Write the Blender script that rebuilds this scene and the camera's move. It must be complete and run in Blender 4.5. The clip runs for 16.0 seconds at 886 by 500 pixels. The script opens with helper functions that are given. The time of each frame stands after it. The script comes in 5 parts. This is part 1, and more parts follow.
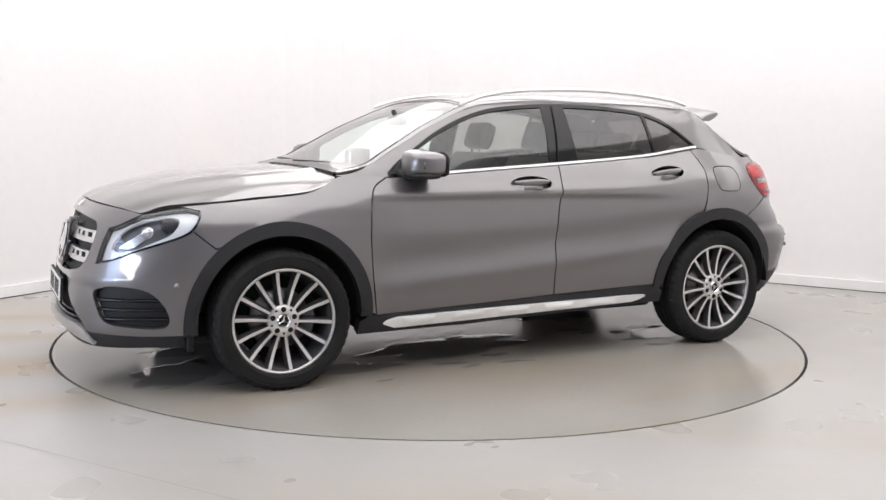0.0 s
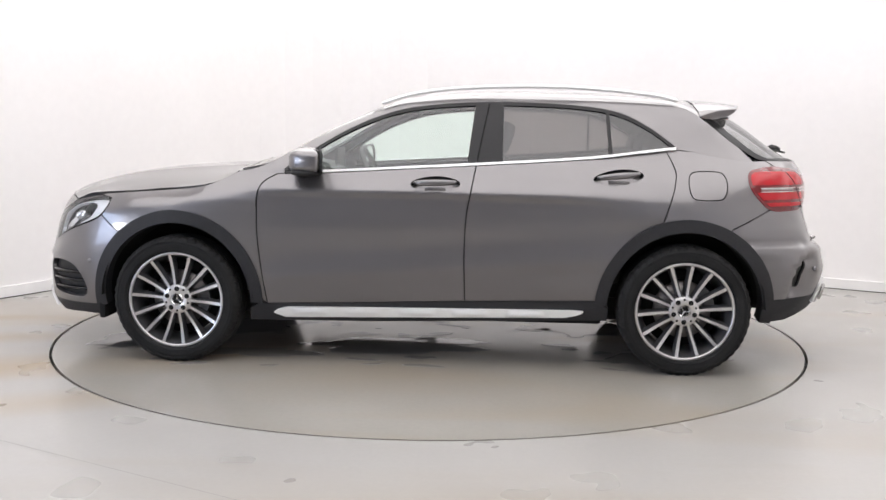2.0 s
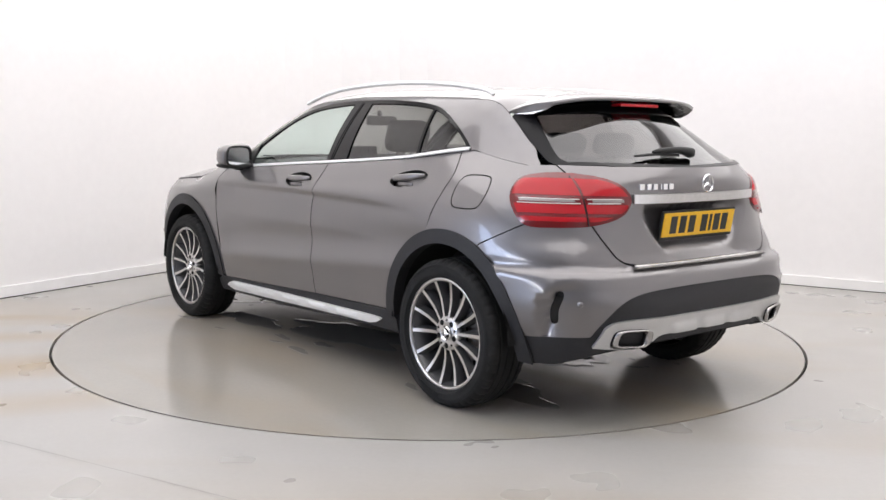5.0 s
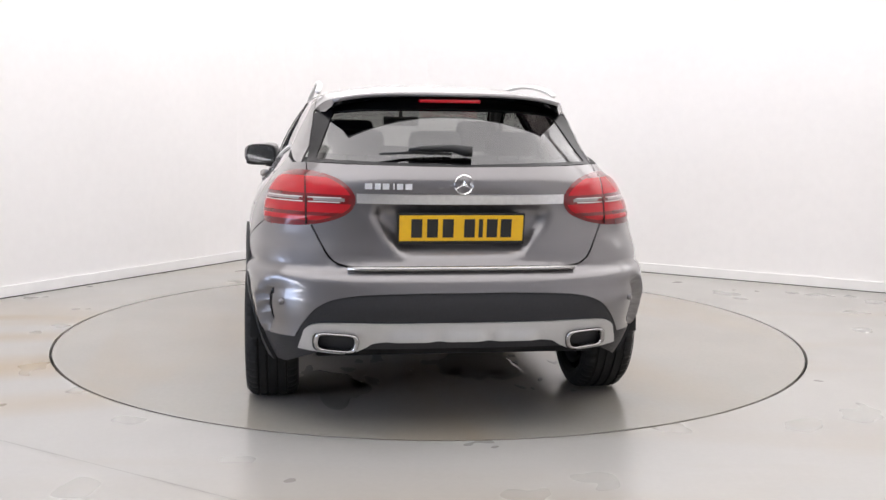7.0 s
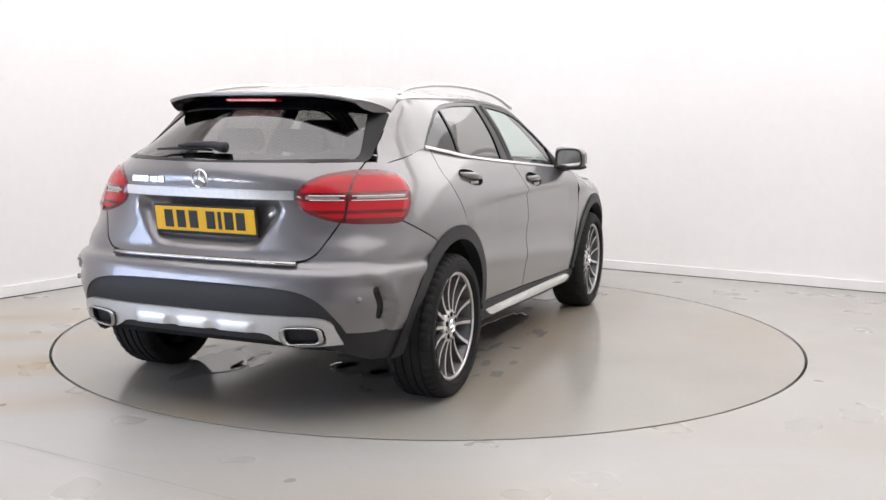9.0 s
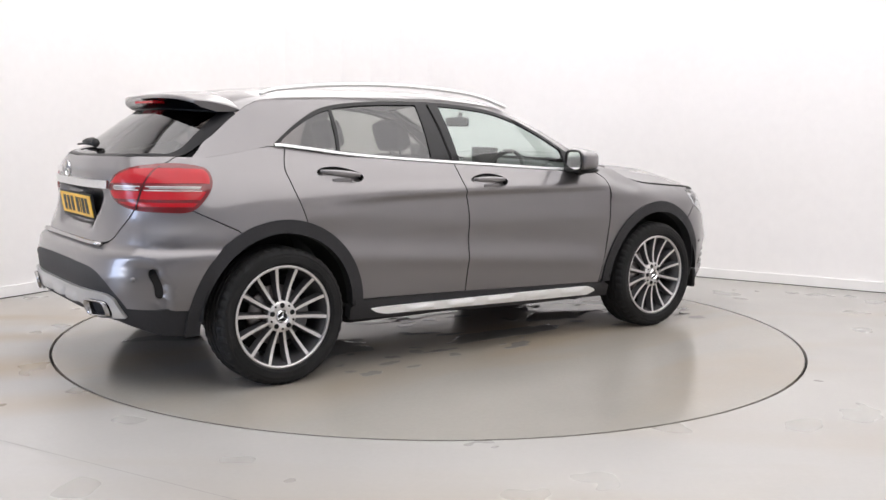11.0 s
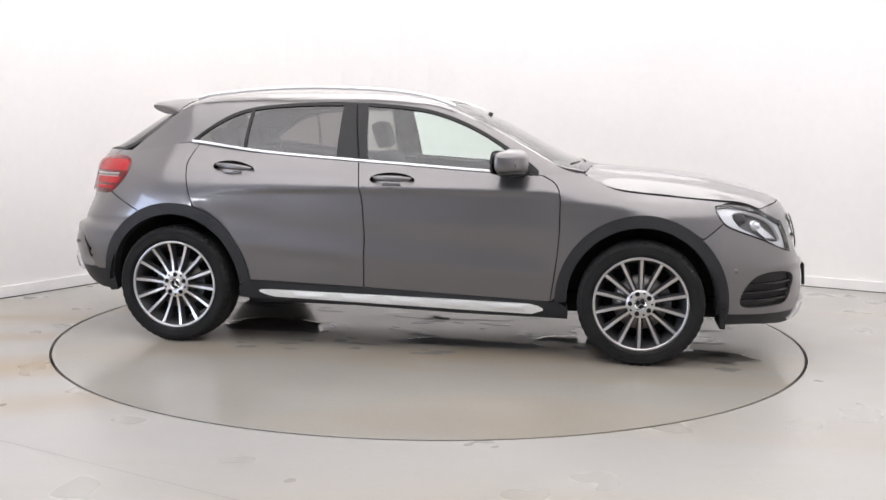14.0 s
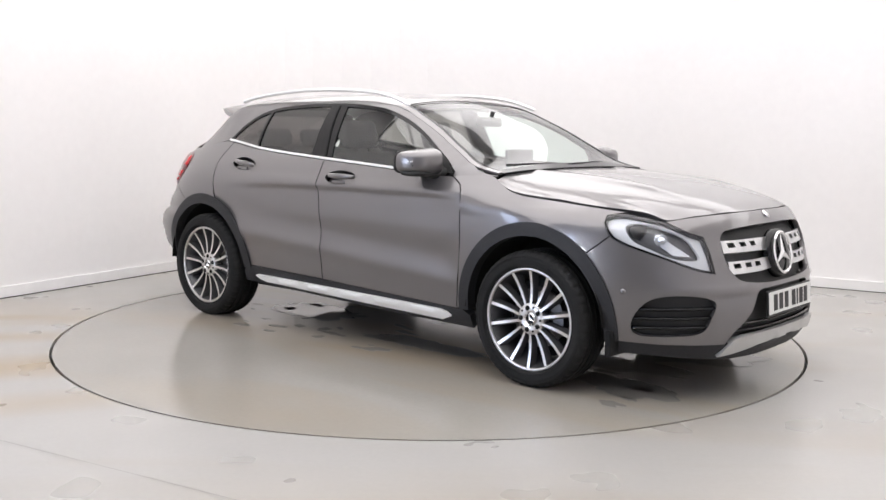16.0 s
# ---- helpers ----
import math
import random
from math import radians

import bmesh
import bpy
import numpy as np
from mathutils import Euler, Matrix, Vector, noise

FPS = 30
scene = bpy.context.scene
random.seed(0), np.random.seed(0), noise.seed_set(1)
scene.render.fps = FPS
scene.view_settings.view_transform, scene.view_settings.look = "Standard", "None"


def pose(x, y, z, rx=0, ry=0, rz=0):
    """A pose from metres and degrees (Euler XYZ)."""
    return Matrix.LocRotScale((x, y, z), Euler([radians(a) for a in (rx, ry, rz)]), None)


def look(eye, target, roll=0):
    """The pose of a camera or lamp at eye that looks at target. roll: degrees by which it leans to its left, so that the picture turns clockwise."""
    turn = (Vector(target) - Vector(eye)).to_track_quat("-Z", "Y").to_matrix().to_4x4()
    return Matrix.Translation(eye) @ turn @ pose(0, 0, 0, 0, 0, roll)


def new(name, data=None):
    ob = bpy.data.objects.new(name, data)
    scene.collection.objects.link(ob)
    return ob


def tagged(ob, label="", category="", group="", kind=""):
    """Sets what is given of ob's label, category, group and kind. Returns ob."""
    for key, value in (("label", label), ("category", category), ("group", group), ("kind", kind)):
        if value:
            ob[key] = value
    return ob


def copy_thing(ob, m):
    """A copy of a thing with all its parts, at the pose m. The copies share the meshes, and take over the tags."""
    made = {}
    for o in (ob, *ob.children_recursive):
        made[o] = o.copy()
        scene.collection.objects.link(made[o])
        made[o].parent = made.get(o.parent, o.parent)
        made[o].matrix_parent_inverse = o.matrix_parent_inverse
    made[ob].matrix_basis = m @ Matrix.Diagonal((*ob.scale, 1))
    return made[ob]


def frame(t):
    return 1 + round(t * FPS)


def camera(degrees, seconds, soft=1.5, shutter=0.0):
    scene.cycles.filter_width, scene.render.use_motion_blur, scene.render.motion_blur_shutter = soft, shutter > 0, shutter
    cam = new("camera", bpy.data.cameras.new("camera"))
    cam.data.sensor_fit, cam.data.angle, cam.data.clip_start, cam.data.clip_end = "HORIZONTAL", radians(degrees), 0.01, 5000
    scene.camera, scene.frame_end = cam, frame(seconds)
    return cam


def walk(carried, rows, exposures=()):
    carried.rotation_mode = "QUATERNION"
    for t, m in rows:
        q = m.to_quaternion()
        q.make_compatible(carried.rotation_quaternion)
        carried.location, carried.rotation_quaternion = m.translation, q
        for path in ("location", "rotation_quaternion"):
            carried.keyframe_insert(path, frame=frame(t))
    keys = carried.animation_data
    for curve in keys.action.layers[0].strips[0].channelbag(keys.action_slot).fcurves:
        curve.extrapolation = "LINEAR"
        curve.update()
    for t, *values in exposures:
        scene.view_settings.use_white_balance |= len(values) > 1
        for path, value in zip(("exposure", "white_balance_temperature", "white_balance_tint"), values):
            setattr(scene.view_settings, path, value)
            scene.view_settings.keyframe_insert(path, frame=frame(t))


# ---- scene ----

# ---- the camera stands still on its stand ----
cam = camera(49.21, 16.0)
STAND = pose(0, -6.090, 1.262, 82.92, 0, -0.69) @ pose(0, 0, 0, 0, 0, 0.74)
walk(cam, [(0, STAND), (16, STAND)])

# heading of the car on its turntable, in degrees; the table's middle is the origin
TURN = [(0, 206.03), (1, 190.92), (2, 175.58), (3, 160.0), (5.5, 121.04), (6.5, 105.55), (7.5, 90.14), (8.5, 74.76), (9.5, 59.24), (10, 51.39), (12.5, 12.31), (13, 4.51), (14, -10.96), (15, -26.35), (16, -41.99)]
ON_TABLE = (-0.056, 0.167)
RING = 2.258

# ---- light: a bright studio; tube lights under the ceiling, daylight from an opening beside the camera ----
CORNER = Vector((-1.08, 4.39, 0))
ALONG_A = Vector((-0.508, -0.861, 0)).normalized()   # along the wall on one side of the corner
ALONG_B = Vector((0.861, -0.508, 0)).normalized()    # along the wall on the other side
LEN_A, LEN_B, TALL = 13.0, 9.6, 4.4
ROOM_TURN = math.degrees(math.atan2(ALONG_B.y, ALONG_B.x))


def in_room(a, b, z=0.0):
    return CORNER + ALONG_A * a + ALONG_B * b + Vector((0, 0, z))


world = bpy.data.worlds.new("studio_world")
scene.world = world
world.use_nodes = True
sky = world.node_tree.nodes.new("ShaderNodeTexSky")
sky.sky_type, sky.sun_disc = "NISHITA", False
sky.sun_elevation, sky.sun_rotation = radians(40), radians(200)
world.node_tree.links.new(sky.outputs[0], world.node_tree.nodes["Background"].inputs[0])
world.node_tree.nodes["Background"].inputs[1].default_value = 0.1


def area_lamp(name, place, aim, size_x, size_y, watts, colour):
    data = bpy.data.lights.new(name, "AREA")
    data.shape, data.size, data.size_y, data.energy, data.color = "RECTANGLE", size_x, size_y, watts, colour
    ob = new(name, data)
    ob.matrix_world = look(place, aim)
    return ob


# one large luminous ceiling over the turntable
SOFT_A, SOFT_B, SOFT = 4.35, 4.35, 8.0
lamp = area_lamp("ceiling_light_lamp", (0, 0, 3), (0, 0, 0), SOFT, SOFT, 114, (1.0, 0.944, 0.936))
lamp.matrix_world = Matrix.Translation(in_room(SOFT_A, SOFT_B, TALL - 0.16)) @ pose(0, 0, 0, 0, 0, ROOM_TURN)
scene.view_settings.exposure = 0.0


# ---- materials ----
def material(name, colour, rough=0.5, metal=0.0, coat=0.0, spec=0.5, grain=0.0, grain_scale=40.0, bump=0.0, bump_scale=200.0, vary=0.0, vary_scale=3.0, **more):
    mat = bpy.data.materials.new(name)
    mat.use_nodes = True
    nodes, links = mat.node_tree.nodes, mat.node_tree.links
    b = nodes["Principled BSDF"]
    b.inputs["Base Color"].default_value = (*colour, 1)
    b.inputs["Roughness"].default_value, b.inputs["Metallic"].default_value = rough, metal
    b.inputs["Coat Weight"].default_value, b.inputs["Coat Roughness"].default_value = coat, 0.04
    b.inputs["Specular IOR Level"].default_value = spec
    for key, value in more.items():
        b.inputs[key.replace("_", " ")].default_value = value
    if grain or vary or bump:
        where = nodes.new("ShaderNodeTexCoord").outputs["Object"]
    if grain or vary:
        col = None
        for amount, scale, detail in ((vary, vary_scale, 4), (grain, grain_scale, 2)):
            if not amount:
                continue
            tex = nodes.new("ShaderNodeTexNoise")
            tex.inputs["Scale"].default_value, tex.inputs["Detail"].default_value = scale, detail
            links.new(where, tex.inputs["Vector"])
            ramp = nodes.new("ShaderNodeMapRange")
            ramp.inputs["From Min"].default_value, ramp.inputs["From Max"].default_value = 0.3, 0.7
            ramp.inputs["To Min"].default_value, ramp.inputs["To Max"].default_value = 1 - amount, 1 + amount
            links.new(tex.outputs["Fac"], ramp.inputs["Value"])
            mul = nodes.new("ShaderNodeVectorMath")
            mul.operation = "SCALE"
            if col is None:
                mul.inputs[0].default_value = colour
            else:
                links.new(col, mul.inputs[0])
            links.new(ramp.outputs[0], mul.inputs["Scale"])
            col = mul.outputs[0]
        links.new(col, b.inputs["Base Color"])
    if bump:
        tex = nodes.new("ShaderNodeTexNoise")
        tex.inputs["Scale"].default_value, tex.inputs["Detail"].default_value = bump_scale, 3
        links.new(where, tex.inputs["Vector"])
        bm_ = nodes.new("ShaderNodeBump")
        bm_.inputs["Strength"].default_value, bm_.inputs["Distance"].default_value = bump, 0.002
        links.new(tex.outputs["Fac"], bm_.inputs["Height"])
        links.new(bm_.outputs[0], b.inputs["Normal"])
    return mat


def glass(name, colour, head_on=0.08):
    """A thin pane: a tinted see-through layer with a mirror gloss that grows towards grazing sight."""
    mat = bpy.data.materials.new(name)
    mat.use_nodes = True
    nodes, links = mat.node_tree.nodes, mat.node_tree.links
    nodes.remove(nodes["Principled BSDF"])
    clear, gloss, mix, slant = (nodes.new(k) for k in ("ShaderNodeBsdfTransparent", "ShaderNodeBsdfGlossy", "ShaderNodeMixShader", "ShaderNodeLayerWeight"))
    clear.inputs[0].default_value = (*colour, 1)
    gloss.inputs["Color"].default_value = (1, 1, 1, 1)
    gloss.inputs["Roughness"].default_value = 0.02
    slant.inputs["Blend"].default_value = 0.5
    steep, amount = nodes.new("ShaderNodeMath"), nodes.new("ShaderNodeMath")
    steep.operation, steep.inputs[1].default_value = "POWER", 5.0
    amount.operation, amount.inputs[1].default_value, amount.inputs[2].default_value = "MULTIPLY_ADD", 1 - head_on, head_on
    links.new(slant.outputs["Facing"], steep.inputs[0])
    links.new(steep.outputs[0], amount.inputs[0])
    links.new(amount.outputs[0], mix.inputs[0])
    links.new(clear.outputs[0], mix.inputs[1])
    links.new(gloss.outputs[0], mix.inputs[2])
    links.new(mix.outputs[0], nodes["Material Output"].inputs[0])
    return mat


PAINT = material("grey_metallic_paint", (0.170, 0.162, 0.163), 0.34, 0.75, 1.0, grain=0.05, grain_scale=900, vary=0.02, vary_scale=2)
CLADDING = material("dark_grained_plastic", (0.020, 0.020, 0.022), 0.55, spec=0.35, bump=0.3, bump_scale=600, grain=0.08, grain_scale=80)
BLACK_TRIM = material("gloss_black_trim", (0.006, 0.006, 0.007), 0.10, spec=0.32)
PILLAR_BLACK = material("satin_black_pillar", (0.006, 0.006, 0.007), 0.32, spec=0.15)
BLACK_MATT = material("matt_black_plastic_and_rim_shade", (0.012, 0.012, 0.012), 0.6, bump=0.2, bump_scale=400)
GAP = material("black_inner_shell", (0.004, 0.004, 0.004), 0.9)
CHROME = material("polished_chrome", (0.86, 0.86, 0.86), 0.09, 1.0)
SATIN = material("satin_aluminium", (0.72, 0.72, 0.72), 0.28, 1.0, grain=0.05, grain_scale=60)
SILVER = material("silver_painted_plastic", (0.50, 0.495, 0.485), 0.38, 0.6, 0.4, grain=0.04, grain_scale=300, vary=0.05, vary_scale=8)
RUBBER = material("black_tyre_rubber", (0.011, 0.011, 0.011), 0.75, spec=0.3, bump=0.35, bump_scale=250, vary=0.25, vary_scale=9)
RIM_FACE = material("machined_alloy", (0.62, 0.61, 0.60), 0.30, 1.0, grain=0.06, grain_scale=120)
RIM_DARK = material("dark_grey_rim_paint", (0.09, 0.09, 0.094), 0.4, 0.5, 0.3)
DULL_CHROME = material("dull_chrome", (0.42, 0.41, 0.40), 0.25, 1.0)
DISC = material("brake_disc_steel", (0.28, 0.26, 0.25), 0.4, 1.0, vary=0.2, vary_scale=12)
LAMP_RED = material("red_lamp_plastic", (0.40, 0.006, 0.012), 0.20, coat=0.15, spec=0.35)
LAMP_DEEP = material("deep_red_lamp_plastic", (0.13, 0.003, 0.005), 0.15, coat=0.4)
LAMP_GREY = material("grey_lamp_bar", (0.34, 0.30, 0.29), 0.25, 0.4, coat=0.6)
LAMP_WHITE = material("clear_lamp_bar", (0.72, 0.66, 0.64), 0.22, 0.3, coat=0.6)
REFLECTOR = material("headlamp_reflector", (0.75, 0.77, 0.80), 0.16, 0.9)
LIGHT_GUIDE = material("white_light_guide", (0.66, 0.67, 0.69), 0.3, coat=0.8)
CLEAR = glass("clear_glass", (0.84, 0.92, 0.88), 0.08)
LENS = glass("clear_lamp_lens", (0.96, 0.97, 0.98), 0.05)
LAMP_BACK = material("grey_lamp_housing", (0.10, 0.10, 0.105), 0.3, 0.6)
SCREEN_GLASS = glass("laminated_windscreen_glass", (0.84, 0.91, 0.885), 0.07)
RAIL = material("satin_silver_rail", (0.84, 0.84, 0.83), 0.36, 0.3, 0.3)
PRIVACY = glass("dark_tinted_glass", (0.36, 0.34, 0.33), 0.08)
REAR_GLASS = glass("darkest_tinted_glass", (0.21, 0.20, 0.195), 0.09)
PLATE_Y = material("yellow_number_plate", (0.80, 0.46, 0.012), 0.35, grain=0.03, grain_scale=50)
PLATE_W = material("white_number_plate", (0.72, 0.72, 0.70), 0.35, grain=0.03, grain_scale=50)
INK = material("black_ink", (0.012, 0.012, 0.012), 0.5)
LEATHER = material("black_seat_cloth", (0.022, 0.022, 0.024), 0.7, bump=0.3, bump_scale=300, grain=0.1, grain_scale=90)
HEADLINER = material("grey_headliner", (0.60, 0.59, 0.57), 0.9, grain=0.05, grain_scale=120)
TUBE = material("lit_strip", (0.9, 0.9, 0.9), 0.4, Emission_Color=(0.93, 0.95, 1, 1), Emission_Strength=26.0)
BAND = material("added_glow_band", (0.9, 0.9, 0.9), 0.4, Emission_Color=(1, 0.965, 0.955, 1), Emission_Strength=1.25)
WALL = material("white_wall_paint", (0.84, 0.823, 0.815), 0.65, bump=0.08, bump_scale=60, vary=0.02, vary_scale=0.7, grain=0.01, grain_scale=14)
SKIRT = material("white_gloss_skirting", (0.83, 0.82, 0.81), 0.4, vary=0.03, vary_scale=5, bump=0.1, bump_scale=30)
CEILING = material("white_ceiling", (0.86, 0.86, 0.85), 0.8, vary=0.02, vary_scale=1)
GLOW = material("lit_diffuser", (0.9, 0.9, 0.9), 0.5, Emission_Color=(1, 0.975, 0.985, 1), Emission_Strength=1.5)
HALL = material("dim_hall_grey", (0.34, 0.335, 0.335), 0.8, vary=0.1, vary_scale=0.6)


def floor_material(name, colour, stains, rough, smears=()):
    """Grey poured resin: cloudy tone, brown stains, fine speckle, uneven gloss."""
    mat = material(name, colour, rough, grain=0.018, grain_scale=40, vary=0.06, vary_scale=0.8)
    nodes, links = mat.node_tree.nodes, mat.node_tree.links
    b = nodes["Principled BSDF"]
    base = b.inputs["Base Color"].links[0].from_socket
    where = nodes.new("ShaderNodeTexCoord").outputs["Object"]
    warp = nodes.new("ShaderNodeMapping")
    warp.inputs["Scale"].default_value = (0.45, 1.5, 1)
    links.new(where, warp.inputs["Vector"])
    tex = nodes.new("ShaderNodeTexNoise")
    tex.inputs["Scale"].default_value, tex.inputs["Detail"].default_value, tex.inputs["Distortion"].default_value = 0.75, 3, 0.5
    links.new(warp.outputs[0], tex.inputs["Vector"])
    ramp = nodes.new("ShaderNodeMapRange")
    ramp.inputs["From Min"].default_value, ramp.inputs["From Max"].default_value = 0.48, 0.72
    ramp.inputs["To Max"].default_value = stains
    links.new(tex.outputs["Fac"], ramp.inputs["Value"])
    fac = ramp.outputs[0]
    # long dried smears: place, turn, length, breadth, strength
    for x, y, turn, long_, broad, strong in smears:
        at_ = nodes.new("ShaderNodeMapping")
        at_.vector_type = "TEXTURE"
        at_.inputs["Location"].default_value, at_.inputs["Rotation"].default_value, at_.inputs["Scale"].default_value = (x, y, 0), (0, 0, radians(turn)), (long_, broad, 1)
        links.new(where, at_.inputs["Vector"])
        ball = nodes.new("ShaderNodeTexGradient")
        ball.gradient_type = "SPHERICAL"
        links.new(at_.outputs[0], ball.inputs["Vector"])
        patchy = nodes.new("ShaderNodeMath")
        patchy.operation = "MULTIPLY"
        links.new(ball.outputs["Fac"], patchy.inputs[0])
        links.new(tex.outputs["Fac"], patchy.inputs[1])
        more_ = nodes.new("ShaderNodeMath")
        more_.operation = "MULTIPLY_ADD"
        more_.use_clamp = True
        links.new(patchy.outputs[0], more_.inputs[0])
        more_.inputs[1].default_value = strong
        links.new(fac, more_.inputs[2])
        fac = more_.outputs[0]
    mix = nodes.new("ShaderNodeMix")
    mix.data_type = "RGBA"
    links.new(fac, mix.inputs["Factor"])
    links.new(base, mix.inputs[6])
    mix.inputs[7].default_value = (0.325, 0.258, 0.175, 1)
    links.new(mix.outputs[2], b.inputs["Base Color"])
    gl = nodes.new("ShaderNodeTexNoise")
    gl.inputs["Scale"].default_value = 2.3
    links.new(where, gl.inputs["Vector"])
    rr = nodes.new("ShaderNodeMapRange")
    rr.inputs["To Min"].default_value, rr.inputs["To Max"].default_value = rough - 0.09, rough + 0.09
    links.new(gl.outputs["Fac"], rr.inputs["Value"])
    links.new(rr.outputs[0], b.inputs["Roughness"])
    return mat


FLOOR = floor_material("grey_resin_floor", (0.37, 0.359, 0.338), 0.5, 0.30, ((-2.15, -1.1, 14, 1.3, 0.34, 2.4), (-1.75, -1.75, 20, 1.3, 0.24, 1.9), (-2.6, -0.4, 8, 1.1, 0.2, 1.8), (-3.0, 0.2, 0, 0.9, 0.14, 1.2)))
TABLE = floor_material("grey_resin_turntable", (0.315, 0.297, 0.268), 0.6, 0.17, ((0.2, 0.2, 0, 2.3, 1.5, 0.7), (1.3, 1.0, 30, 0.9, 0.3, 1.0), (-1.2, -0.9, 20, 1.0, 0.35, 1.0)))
SEAM = material("dark_joint_and_shadow", (0.02, 0.018, 0.016), 0.7)
WATER = material("clean_water", (0.235, 0.22, 0.198), 0.04, spec=0.55)


# ---- mesh helpers ----
def obj(name, bm, mat, parent=None, label="", smooth=False):
    mesh = bpy.data.meshes.new(name)
    bm.to_mesh(mesh)
    bm.free()
    mats = mat if isinstance(mat, (list, tuple)) else [mat]
    for m_ in mats:
        mesh.materials.append(m_)
    if smooth:
        mesh.polygons.foreach_set("use_smooth", [True] * len(mesh.polygons))
    ob = new(name, mesh)
    if parent:
        ob.parent = parent
    if label:
        tagged(ob, label)
    return ob


def part(name, bm, mat, parent, label="", smooth=True):
    return obj(name, bm, mat, parent, label, smooth)


def box(bm, x0, x1, y0, y1, z0, z1, bevel=0.0, m=None):
    made = bmesh.ops.create_cube(bm, size=1, matrix=Matrix.Translation(((x0 + x1) / 2, (y0 + y1) / 2, (z0 + z1) / 2)) @ Matrix.Diagonal((x1 - x0, y1 - y0, z1 - z0, 1)))
    if bevel:
        edges = {e for v in made["verts"] for e in v.link_edges}
        res = bmesh.ops.bevel(bm, geom=list(edges), offset=bevel, segments=2, profile=0.6, affect="EDGES")
        verts = {v for f in res["faces"] for v in f.verts} | {v for v in made["verts"] if v.is_valid}
    else:
        verts = made["verts"]
    if m:
        bmesh.ops.transform(bm, matrix=m, verts=list(verts))
    return bm


def revolve(bm, profile, steps=48, closed=False, mat_index=0, centre=(0, 0, 0)):
    """Turns a profile of (radius, y) about the y axis."""
    rings = []
    for i in range(steps):
        a = 2 * math.pi * i / steps
        rings.append([bm.verts.new((centre[0] + r * math.cos(a), centre[1] + y, centre[2] + r * math.sin(a))) for r, y in profile])
    n = len(profile)
    for i in range(steps):
        a, b = rings[i], rings[(i + 1) % steps]
        for k in range(n if closed else n - 1):
            f = bm.faces.new((a[k], a[(k + 1) % n], b[(k + 1) % n], b[k]))
            f.material_index = mat_index
    return bm


def tube(bm, pts, radius, sides=8, flat=1.0, cap=True):
    """A rod along a line of points; flat squeezes it across."""
    pts = [Vector(p_) for p_ in pts]
    rings = []
    for i, p_ in enumerate(pts):
        d = (pts[min(i + 1, len(pts) - 1)] - pts[max(i - 1, 0)]).normalized()
        side = d.cross(Vector((0, 0, 1)))
        side = side.normalized() if side.length > 1e-4 else Vector((0, 1, 0))
        up = side.cross(d)
        r = radius[i] if isinstance(radius, (list, tuple)) else radius
        rings.append([bm.verts.new(p_ + (side * math.cos(2 * math.pi * k / sides) * flat + up * math.sin(2 * math.pi * k / sides)) * r) for k in range(sides)])
    for a, b in zip(rings, rings[1:]):
        for k in range(sides):
            bm.faces.new((a[k], a[(k + 1) % sides], b[(k + 1) % sides], b[k]))
    if cap:
        bm.faces.new(rings[0][::-1])
        bm.faces.new(rings[-1])
    return bm


